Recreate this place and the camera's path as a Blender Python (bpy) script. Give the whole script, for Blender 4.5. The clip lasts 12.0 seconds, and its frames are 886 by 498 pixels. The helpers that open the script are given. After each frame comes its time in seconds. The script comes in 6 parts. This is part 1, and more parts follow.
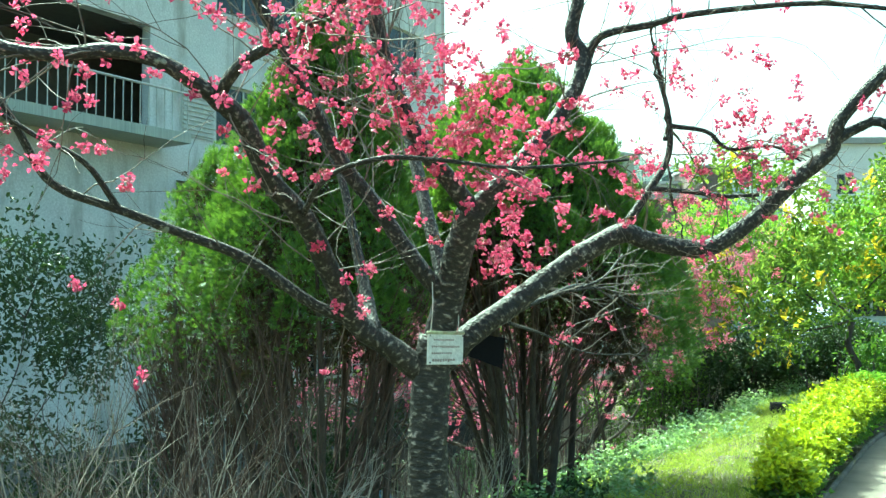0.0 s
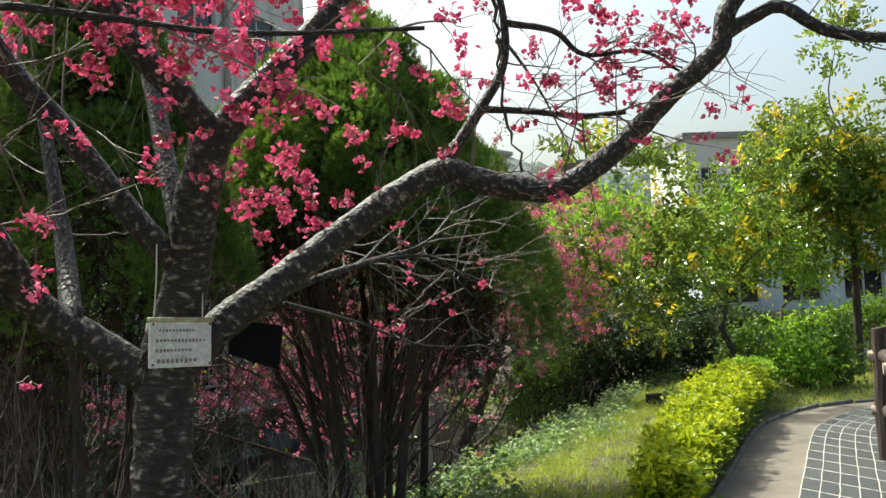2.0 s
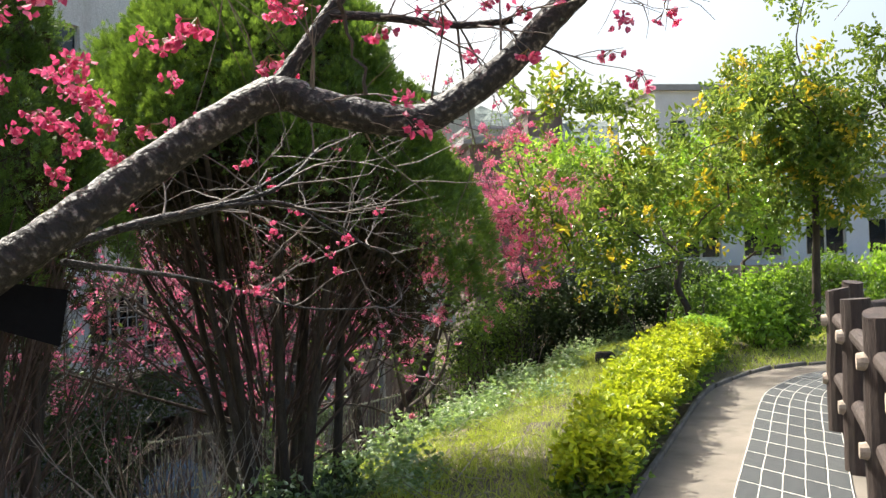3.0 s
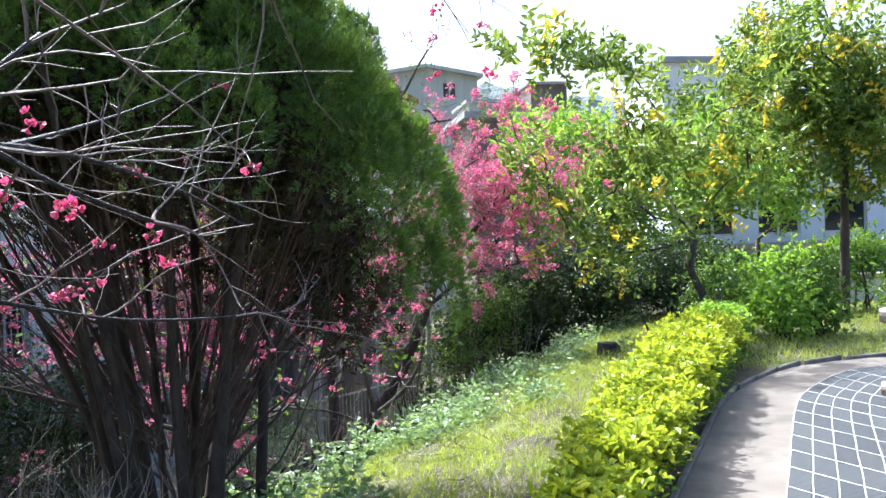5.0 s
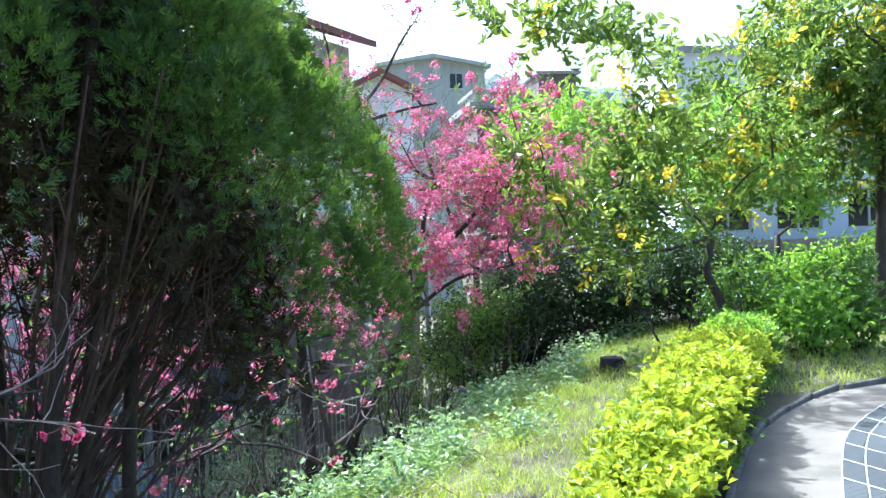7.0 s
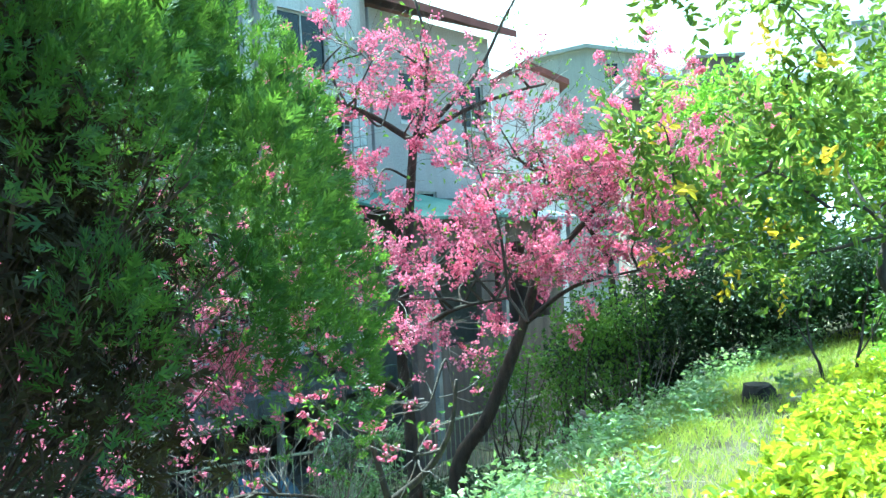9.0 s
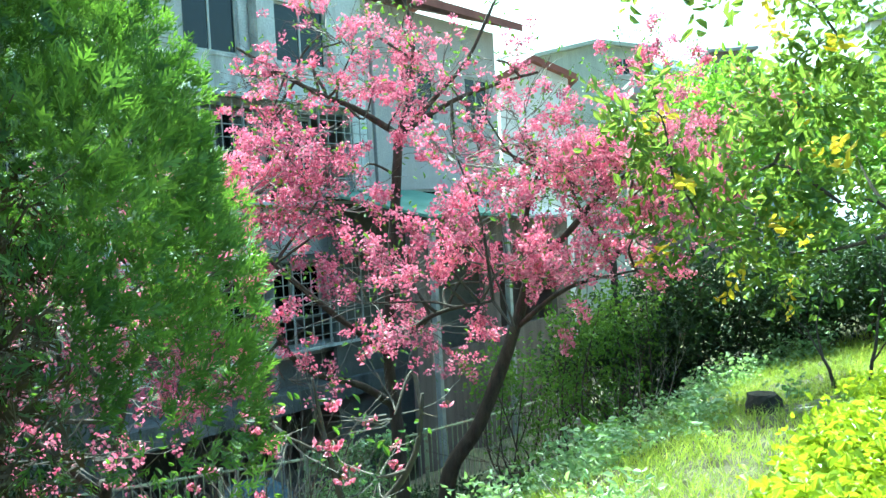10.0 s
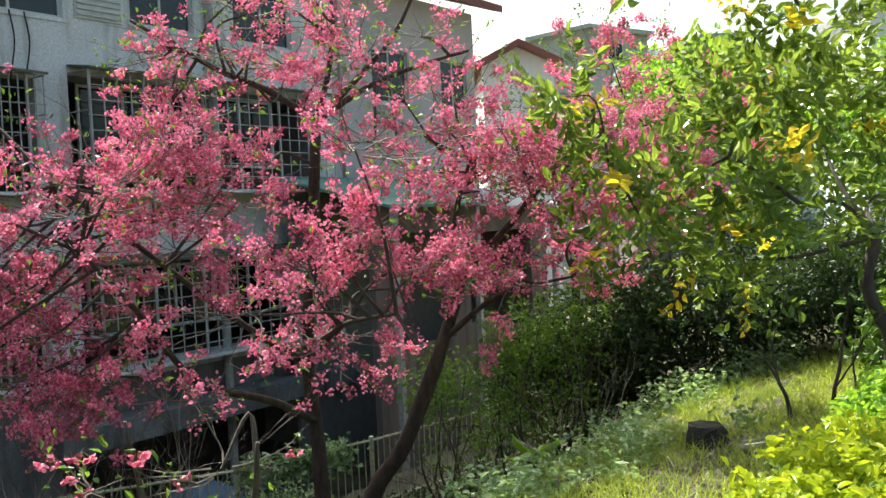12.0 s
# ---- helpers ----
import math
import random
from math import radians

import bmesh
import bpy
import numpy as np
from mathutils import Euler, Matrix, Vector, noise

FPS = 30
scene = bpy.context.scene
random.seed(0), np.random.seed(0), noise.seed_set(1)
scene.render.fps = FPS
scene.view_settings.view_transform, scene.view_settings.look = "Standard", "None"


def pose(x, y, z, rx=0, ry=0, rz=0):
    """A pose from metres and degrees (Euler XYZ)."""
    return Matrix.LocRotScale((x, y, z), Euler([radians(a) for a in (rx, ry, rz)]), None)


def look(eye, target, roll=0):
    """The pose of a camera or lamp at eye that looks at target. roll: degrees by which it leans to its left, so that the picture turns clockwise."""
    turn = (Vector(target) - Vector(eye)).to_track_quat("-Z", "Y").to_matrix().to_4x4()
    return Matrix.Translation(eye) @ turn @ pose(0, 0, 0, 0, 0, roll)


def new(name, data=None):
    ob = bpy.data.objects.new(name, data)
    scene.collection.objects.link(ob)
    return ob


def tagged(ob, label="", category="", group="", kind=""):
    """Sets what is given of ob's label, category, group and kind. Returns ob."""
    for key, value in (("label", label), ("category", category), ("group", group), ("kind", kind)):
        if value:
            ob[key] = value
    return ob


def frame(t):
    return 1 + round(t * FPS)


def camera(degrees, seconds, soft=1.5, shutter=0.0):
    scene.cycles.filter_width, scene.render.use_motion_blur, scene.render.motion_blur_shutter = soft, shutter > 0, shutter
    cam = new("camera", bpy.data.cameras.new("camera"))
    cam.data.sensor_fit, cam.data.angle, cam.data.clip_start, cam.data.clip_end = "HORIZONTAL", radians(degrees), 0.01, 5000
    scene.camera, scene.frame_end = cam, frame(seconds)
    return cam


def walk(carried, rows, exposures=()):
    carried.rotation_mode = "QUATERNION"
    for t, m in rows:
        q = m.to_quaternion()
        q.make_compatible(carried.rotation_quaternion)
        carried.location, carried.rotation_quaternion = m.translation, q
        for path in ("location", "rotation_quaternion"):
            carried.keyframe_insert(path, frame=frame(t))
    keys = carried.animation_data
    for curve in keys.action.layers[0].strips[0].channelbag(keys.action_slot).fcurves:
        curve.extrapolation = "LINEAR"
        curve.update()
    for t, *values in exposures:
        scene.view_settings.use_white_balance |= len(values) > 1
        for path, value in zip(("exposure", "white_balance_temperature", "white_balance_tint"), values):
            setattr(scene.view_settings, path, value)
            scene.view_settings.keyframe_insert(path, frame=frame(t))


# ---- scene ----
cam = camera(52.4, 12.0, soft=1.45)
METRES, EYE, TILT, LEAN, TURN = 8.0, 1.45, 3.5, 0.5, 0.0
ROWS = [
    (0.0, 0.0, 0.0, 0.0, -0.0, 0.0, -0.0),
    (0.5, 0.004, 0.0276, -0.0014, -1.85, 3.26, 0.57),
    (1.0, 0.0115, 0.0691, -0.0097, -5.06, 3.39, 1.8),
    (1.5, 0.032, 0.1063, -0.0162, -6.61, 2.01, 2.03),
    (2.0, 0.053, 0.1505, -0.0233, -7.59, 0.14, 1.75),
    (2.5, 0.0781, 0.189, -0.0244, -8.57, -1.82, 1.28),
    (3.0, 0.1064, 0.2235, -0.0247, -9.47, -3.14, 0.74),
    (5.0, 0.1696, 0.3863, -0.0349, -9.07, -4.54, 0.99),
    (5.5, 0.1865, 0.4267, -0.0342, -8.93, -4.73, 0.86),
    (6.0, 0.209, 0.4614, -0.0366, -8.65, -4.75, 1.04),
    (6.5, 0.2225, 0.502, -0.0371, -8.64, -4.9, 0.86),
    (8.5, 0.291, 0.6508, -0.0449, -2.26, -4.87, 2.32),
    (9.0, 0.3208, 0.6976, -0.0471, 1.97, -4.78, 2.68),
    (9.5, 0.3309, 0.7351, -0.0503, 4.21, -4.56, 2.87),
    (10.0, 0.3519, 0.763, -0.0531, 2.87, -4.83, 2.96),
    (10.5, 0.3722, 0.788, -0.0513, 1.41, -5.46, 2.99),
    (11.0, 0.3864, 0.83, -0.0519, 1.24, -5.89, 2.53),
    (11.5, 0.4046, 0.8541, -0.0506, 1.49, -5.89, 2.19),
    (12.0, 0.4309, 0.8861, -0.051, 2.85, -5.76, 2.44),
]
EXPOSURES = [(0.0, 1.75, 5400, -38), (0.6, 1.2, 5700, -26), (1.5, 0.6, 6200, -8), (3.0, 1.1, 6400, 8), (5.0, 1.5, 5300, 12), (6.5, 1.6, 5000, 8), (8.5, 1.9, 4600, -14), (9.5, 2.15, 4800, -30), (10.5, 1.85, 5300, -28), (11.3, 1.5, 5900, -10), (12.0, 1.2, 6300, -2)]
walk(cam, [(t, pose(0, 0, EYE, TILT, LEAN, TURN) @ pose(METRES * x, METRES * y, METRES * z, 90 + pitch, roll, yaw)) for t, x, y, z, yaw, pitch, roll in ROWS], EXPOSURES)

# ---- light: a clear sky and one sun, ahead and a little to the left of the walk ----
SUN_AZ, SUN_EL = -32.0, 53.0
world = bpy.data.worlds.new("sky")
scene.world = world
world.use_nodes = True
wn = world.node_tree.nodes
sky = wn.new("ShaderNodeTexSky")
sky.sky_type = "NISHITA"
sky.sun_disc = False
sky.sun_elevation, sky.sun_rotation = radians(SUN_EL), radians(SUN_AZ)
sky.air_density, sky.dust_density = 1.2, 8.0
wn["Background"].inputs[1].default_value = 0.15
world.node_tree.links.new(sky.outputs[0], wn["Background"].inputs[0])
sun_data = bpy.data.lights.new("sun", "SUN")
sun_data.energy, sun_data.angle, sun_data.color = 4.4, radians(0.6), (1.0, 0.95, 0.86)
sun = new("sun", sun_data)
sx, sy, sz = math.sin(radians(SUN_AZ)) * math.cos(radians(SUN_EL)), math.cos(radians(SUN_AZ)) * math.cos(radians(SUN_EL)), math.sin(radians(SUN_EL))
sun.matrix_world = look((sx * 60, sy * 60, sz * 60), (0, 0, 0))


# ---- materials ----
def material(name):
    m = bpy.data.materials.new(name)
    m.use_nodes = True
    nt = m.node_tree
    return m, nt, nt.nodes["Principled BSDF"]


def ramp(nt, fac, stops):
    r = nt.nodes.new("ShaderNodeValToRGB")
    el = r.color_ramp.elements
    el[0].position, el[0].color = stops[0][0], (*stops[0][1], 1)
    el[1].position, el[1].color = stops[-1][0], (*stops[-1][1], 1)
    for p, c in stops[1:-1]:
        e = el.new(p)
        e.color = (*c, 1)
    nt.links.new(fac, r.inputs[0])
    return r.outputs[0]


def noise_out(nt, scale, detail=4.0, rough=0.6, stretch=None):
    n = nt.nodes.new("ShaderNodeTexNoise")
    n.inputs["Scale"].default_value, n.inputs["Detail"].default_value, n.inputs["Roughness"].default_value = scale, detail, rough
    tc = nt.nodes.new("ShaderNodeTexCoord")
    if stretch:
        mp = nt.nodes.new("ShaderNodeMapping")
        mp.inputs["Scale"].default_value = stretch
        nt.links.new(tc.outputs["Object"], mp.inputs[0])
        nt.links.new(mp.outputs[0], n.inputs["Vector"])
    else:
        nt.links.new(tc.outputs["Object"], n.inputs["Vector"])
    return n.outputs["Fac"]


def mixed(nt, fac, a, b, kind="MIX"):
    m = nt.nodes.new("ShaderNodeMix")
    m.data_type, m.blend_type = "RGBA", kind
    for sock, val in ((m.inputs[0], fac), (m.inputs[6], a), (m.inputs[7], b)):
        if isinstance(val, (int, float)):
            sock.default_value = val
        elif isinstance(val, tuple):
            sock.default_value = (*val, 1)
        else:
            nt.links.new(val, sock)
    return m.outputs[2]


def bump(nt, bsdf, height, strength=0.4, distance=0.01):
    b = nt.nodes.new("ShaderNodeBump")
    b.inputs["Strength"].default_value, b.inputs["Distance"].default_value = strength, distance
    nt.links.new(height, b.inputs["Height"])
    nt.links.new(b.outputs[0], bsdf.inputs["Normal"])


def surface(name, stops, scale, rough=0.85, metal=0.0, fine=60.0, relief=0.4, depth=0.01, stretch=None, stain=None):
    """A solid surface: large blotches, a finer grain, and relief."""
    m, nt, b = material(name)
    big = noise_out(nt, scale, 5, 0.6, stretch)
    small = noise_out(nt, fine, 3, 0.7, stretch)
    col = ramp(nt, big, stops)
    grain = ramp(nt, small, [(0.3, (0.72, 0.72, 0.72)), (0.7, (1.15, 1.15, 1.15))])
    col = mixed(nt, 1.0, col, grain, "MULTIPLY")
    if stain:
        mask = ramp(nt, noise_out(nt, stain[1], 6, 0.65, stain[2] if len(stain) > 2 else None), [(0.5, (0, 0, 0)), (0.66, (1, 1, 1))])
        col = mixed(nt, mask, col, stain[0])
    nt.links.new(col, b.inputs["Base Color"])
    b.inputs["Roughness"].default_value, b.inputs["Metallic"].default_value = rough, metal
    bump(nt, b, small, relief, depth)
    return m


def leaf_material(name, dark, mid, light, through_col, through_share=0.4, rough=0.45, patch=2.0):
    """Leaves: each one its own tone, patches of lighter growth, and light shining through the blade."""
    m, nt, b = material(name)
    geo = nt.nodes.new("ShaderNodeNewGeometry")
    per_leaf = ramp(nt, geo.outputs["Random Per Island"], [(0.0, dark), (0.5, mid), (1.0, light)])
    tone = ramp(nt, noise_out(nt, patch, 3), [(0.35, (0.7, 0.75, 0.7)), (0.65, (1.25, 1.2, 1.1))])
    col = mixed(nt, 1.0, per_leaf, tone, "MULTIPLY")
    nt.links.new(col, b.inputs["Base Color"])
    b.inputs["Roughness"].default_value = rough
    t = nt.nodes.new("ShaderNodeBsdfTranslucent")
    tcol = mixed(nt, 1.0, tone, through_col, "MULTIPLY")
    nt.links.new(tcol, t.inputs[0])
    mx = nt.nodes.new("ShaderNodeMixShader")
    mx.inputs[0].default_value = through_share
    nt.links.new(b.outputs[0], mx.inputs[1])
    nt.links.new(t.outputs[0], mx.inputs[2])
    nt.links.new(mx.outputs[0], nt.nodes["Material Output"].inputs["Surface"])
    return m


def plain(name, col, rough=0.6, metal=0.0, vary=0.15, scale=8.0):
    c0, c1 = tuple(c * (1 - vary) for c in col), tuple(min(1, c * (1 + vary)) for c in col)
    return surface(name, [(0.3, c0), (0.7, c1)], scale, rough, metal, 90, 0.15, 0.003)



def banded_bark(name):
    """Cherry bark: dark, ringed by paler corky bands that run round the limb, with grey-green lichen spots."""
    m, nt, b = material(name)
    at = nt.nodes.new("ShaderNodeAttribute")
    at.attribute_name = "bark"
    mp = nt.nodes.new("ShaderNodeMapping")
    mp.inputs["Scale"].default_value = (58, 5.0, 5.0)
    nt.links.new(at.outputs["Vector"], mp.inputs[0])
    n = nt.nodes.new("ShaderNodeTexNoise")
    n.inputs["Scale"].default_value, n.inputs["Detail"].default_value = 1.0, 3.0
    nt.links.new(mp.outputs[0], n.inputs["Vector"])
    bands = ramp(nt, n.outputs["Fac"], [(0.38, (0.007, 0.005, 0.004)), (0.52, (0.018, 0.014, 0.011)), (0.60, (0.065, 0.055, 0.047)), (0.70, (0.27, 0.24, 0.21))])
    grain = ramp(nt, noise_out(nt, 55, 3, 0.7), [(0.3, (0.6, 0.6, 0.6)), (0.7, (1.2, 1.2, 1.2))])
    col = mixed(nt, 1.0, bands, grain, "MULTIPLY")
    lichen = ramp(nt, noise_out(nt, 11, 4, 0.55), [(0.69, (0, 0, 0)), (0.72, (1, 1, 1))])
    col = mixed(nt, lichen, col, (0.22, 0.24, 0.19))
    nt.links.new(col, b.inputs["Base Color"])
    b.inputs["Roughness"].default_value = 0.6
    bump(nt, b, n.outputs["Fac"], 1.0, 0.012)
    return m


CHERRY_BARK = banded_bark("cherry_bark")
TWIG = surface("twig_bark", [(0.3, (0.06, 0.046, 0.038)), (0.7, (0.22, 0.18, 0.15))], 6, 0.7)
BROWN_TWIG = surface("reddish_brown_twig", [(0.3, (0.045, 0.028, 0.022)), (0.7, (0.15, 0.10, 0.078))], 6, 0.85)
PALE_TWIG = surface("dry_twig", [(0.3, (0.16, 0.13, 0.10)), (0.7, (0.42, 0.37, 0.31))], 5, 0.8)
DARK_BARK = surface("brown_bark", [(0.3, (0.035, 0.026, 0.02)), (0.7, (0.10, 0.075, 0.055))], 6, 0.9, fine=40, relief=0.8, depth=0.01, stretch=(3, 3, 0.7))
PETAL = leaf_material("cherry_petal", (0.36, 0.02, 0.09), (0.58, 0.07, 0.20), (0.84, 0.38, 0.50), (0.78, 0.10, 0.27), 0.34, 0.6)
PETAL_FAR = leaf_material("small_cherry_petal", (0.40, 0.04, 0.13), (0.68, 0.17, 0.31), (0.88, 0.50, 0.61), (0.80, 0.20, 0.38), 0.36, 0.6)
CALYX = leaf_material("calyx", (0.14, 0.06, 0.03), (0.22, 0.10, 0.04), (0.22, 0.20, 0.06), (0.3, 0.16, 0.05), 0.2)
THUJA = leaf_material("thuja_scale_leaf", (0.016, 0.042, 0.014), (0.044, 0.10, 0.022), (0.12, 0.20, 0.034), (0.24, 0.38, 0.04), 0.30, 0.55, 3.0)
THUJA_INNER_SHADE = leaf_material("thuja_inner_shade_leaf", (0.03, 0.022, 0.012), (0.05, 0.038, 0.018), (0.07, 0.065, 0.025), (0.08, 0.06, 0.02), 0.2, 0.8)
GOLD_LEAF = leaf_material("golden_hedge_leaf", (0.10, 0.19, 0.010), (0.27, 0.36, 0.014), (0.46, 0.49, 0.028), (0.60, 0.66, 0.03), 0.36, 0.42, 5.0)
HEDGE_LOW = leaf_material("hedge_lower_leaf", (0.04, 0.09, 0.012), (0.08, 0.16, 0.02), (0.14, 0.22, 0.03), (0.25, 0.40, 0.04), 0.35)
GLOSS_LEAF = leaf_material("glossy_tree_leaf", (0.025, 0.07, 0.015), (0.07, 0.15, 0.025), (0.24, 0.29, 0.045), (0.36, 0.47, 0.07), 0.36, 0.24, 1.4)
YELLOW_LEAF = leaf_material("turning_leaf", (0.40, 0.34, 0.02), (0.58, 0.46, 0.03), (0.62, 0.36, 0.03), (0.85, 0.70, 0.05), 0.45, 0.4)
# leaf colour taken near black to carry the deep shade under trees
SHADE_DARK_LEAF = leaf_material("shade_dark_shrub_leaf", (0.016, 0.032, 0.013), (0.032, 0.058, 0.020), (0.07, 0.095, 0.035), (0.08, 0.14, 0.025), 0.24, 0.5)
FRESH_LEAF = leaf_material("fresh_bush_leaf", (0.06, 0.15, 0.015), (0.12, 0.25, 0.025), (0.24, 0.36, 0.04), (0.45, 0.68, 0.06), 0.42, 0.45)
WEED_LEAF = leaf_material("pale_weed_leaf", (0.07, 0.14, 0.05), (0.24, 0.34, 0.18), (0.60, 0.66, 0.52), (0.40, 0.55, 0.16), 0.4, 0.4)
GRASS = leaf_material("grass_blade", (0.10, 0.17, 0.02), (0.22, 0.31, 0.035), (0.42, 0.42, 0.10), (0.52, 0.60, 0.08), 0.42, 0.5, 1.2)
SOIL = surface("soil_and_litter", [(0.3, (0.045, 0.035, 0.022)), (0.5, (0.10, 0.085, 0.045)), (0.7, (0.16, 0.17, 0.055))], 1.3, 0.95, fine=35, relief=0.9, depth=0.03)
PATH = surface("worn_sandy_concrete", [(0.3, (0.135, 0.117, 0.09)), (0.7, (0.225, 0.193, 0.153))], 1.6, 0.9, fine=120, relief=0.35, depth=0.004, stain=((0.11, 0.097, 0.073), 2.2))
KERB = surface("kerb_concrete", [(0.3, (0.09, 0.085, 0.07)), (0.7, (0.20, 0.185, 0.155))], 5, 0.9)
CORD = surface("pale_cord", [(0.3, (0.55, 0.53, 0.47)), (0.7, (0.72, 0.70, 0.64))], 6, 0.9)
LOG_DARK = surface("log_post_brown", [(0.3, (0.030, 0.020, 0.016)), (0.7, (0.075, 0.05, 0.04))], 4, 0.75, fine=30, relief=0.8, depth=0.01, stretch=(4, 4, 0.6))
LOG_END = surface("log_end_tan", [(0.3, (0.32, 0.25, 0.19)), (0.7, (0.5, 0.42, 0.34))], 9, 0.9)
CONCRETE = surface("grey_plaster", [(0.3, (0.58, 0.58, 0.57)), (0.7, (0.72, 0.72, 0.70))], 0.7, 0.9, fine=25, relief=0.2, depth=0.004, stain=((0.36, 0.35, 0.32), 1.1, (1.6, 1.6, 0.35)))
PINK_WALL = surface("pinkish_plaster", [(0.3, (0.40, 0.36, 0.345)), (0.7, (0.52, 0.475, 0.455))], 0.6, 0.9, fine=25, relief=0.15, stain=((0.40, 0.36, 0.33), 1.0, (1.6, 1.6, 0.4)))
WHITE_WALL = surface("white_plaster", [(0.3, (0.66, 0.66, 0.66)), (0.7, (0.80, 0.80, 0.80))], 0.5, 0.85)
GREEN_METAL = surface("grey_green_cladding", [(0.3, (0.33, 0.36, 0.32)), (0.7, (0.42, 0.45, 0.40))], 0.4, 0.6, fine=9, stretch=(6, 6, 0.1))
RED_ROOF = surface("red_brown_roof", [(0.3, (0.16, 0.055, 0.045)), (0.7, (0.26, 0.10, 0.08))], 1.0, 0.8)
GREEN_SHEET = surface("faded_green_sheet", [(0.3, (0.10, 0.22, 0.16)), (0.7, (0.20, 0.34, 0.26))], 0.8, 0.7)
# stained plaster, with the shade low on the house put into its colour
STAINED_SHADE = surface("stained_shade_plaster", [(0.3, (0.10, 0.10, 0.10)), (0.7, (0.21, 0.205, 0.20))], 0.9, 0.9, fine=22, relief=0.3, depth=0.005, stain=((0.06, 0.06, 0.05), 1.3, (1.6, 1.6, 0.35)))
GREY_ROOF = surface("weathered_sheet_roof", [(0.3, (0.22, 0.22, 0.22)), (0.7, (0.38, 0.38, 0.38))], 0.6, 0.7)
RUST = surface("rusty_sheet", [(0.3, (0.10, 0.07, 0.06)), (0.7, (0.22, 0.17, 0.15))], 0.8, 0.85, stretch=(4, 4, 0.3))
FRAME = plain("pale_metal", (0.50, 0.50, 0.47), 0.5, 0.3)
CAGE = surface("weathered_cage_bar", [(0.3, (0.24, 0.23, 0.21)), (0.7, (0.48, 0.46, 0.42))], 3, 0.7)
# dark colour that carries the shade of unlit rooms behind openings
SHADOW_ROOM = plain("shade_dark_interior_wall", (0.14, 0.135, 0.12), 0.95)
FENCE_PAINT = surface("yellow_green_fence_paint", [(0.3, (0.34, 0.37, 0.20)), (0.7, (0.50, 0.52, 0.34))], 6, 0.6, stain=((0.28, 0.2, 0.12), 9.0))
MOSS = surface("mossy_slab", [(0.3, (0.06, 0.06, 0.035)), (0.7, (0.16, 0.15, 0.10))], 3, 0.95, fine=30, relief=0.8, depth=0.02)
PLASTIC_BLACK = plain("black_plastic", (0.006, 0.006, 0.007), 0.9)
PLASTIC_BLACK.node_tree.nodes["Principled BSDF"].inputs["Specular IOR Level"].default_value = 0.15
SIGN_WHITE = surface("faded_white_board", [(0.3, (0.62, 0.62, 0.58)), (0.7, (0.76, 0.76, 0.72))], 12, 0.6)
INK = plain("faded_brown_ink", (0.26, 0.20, 0.18), 0.8)
TARP = plain("blue_grey_tarp", (0.10, 0.16, 0.22), 0.6)
# distance haze is mixed into the hill's grey-green colour
HILL = surface("wooded_hill", [(0.3, (0.09, 0.12, 0.11)), (0.7, (0.17, 0.20, 0.18))], 0.15, 1.0, fine=0.9, relief=0.8, depth=1.0)
STONE = surface("pale_grey_rock", [(0.3, (0.30, 0.30, 0.29)), (0.7, (0.52, 0.52, 0.50))], 5, 0.9)
STUMP = surface("dark_stump_wood", [(0.3, (0.014, 0.011, 0.009)), (0.7, (0.045, 0.036, 0.028))], 8, 0.9, fine=30, relief=0.8)
BRICK_TOP = surface("red_grey_coping", [(0.3, (0.24, 0.19, 0.18)), (0.7, (0.36, 0.30, 0.28))], 4, 0.9)
DIM_BLUE = surface("pale_blue_wall", [(0.3, (0.50, 0.55, 0.62)), (0.7, (0.62, 0.67, 0.74))], 0.5, 0.85)

_m, _nt, _b = material("ribbed_rubber")
_w = _nt.nodes.new("ShaderNodeTexWave")
_w.wave_type, _w.bands_direction = "BANDS", "Y"
_w.inputs["Scale"].default_value = 14.0
_tc = _nt.nodes.new("ShaderNodeTexCoord")
_nt.links.new(_tc.outputs["Object"], _w.inputs["Vector"])
_oi = _nt.nodes.new("ShaderNodeObjectInfo")
_c = mixed(_nt, 1.0, ramp(_nt, _w.outputs["Fac"], [(0.2, (0.02, 0.023, 0.025)), (0.8, (0.062, 0.07, 0.072))]), ramp(_nt, _oi.outputs["Random"], [(0.0, (0.8, 0.8, 0.8)), (1.0, (1.25, 1.22, 1.15))]), "MULTIPLY")
_nt.links.new(_c, _b.inputs["Base Color"])
_b.inputs["Roughness"].default_value = 0.7
bump(_nt, _b, _w.outputs["Fac"], 0.8, 0.006)
RUBBER = _m
_m, _nt, _b = material("window_glass")
_b.inputs["Base Color"].default_value = (0.03, 0.04, 0.05, 1)
_b.inputs["Roughness"].default_value = 0.06
_b.inputs["Transmission Weight"].default_value = 0.5
GLASS = _m


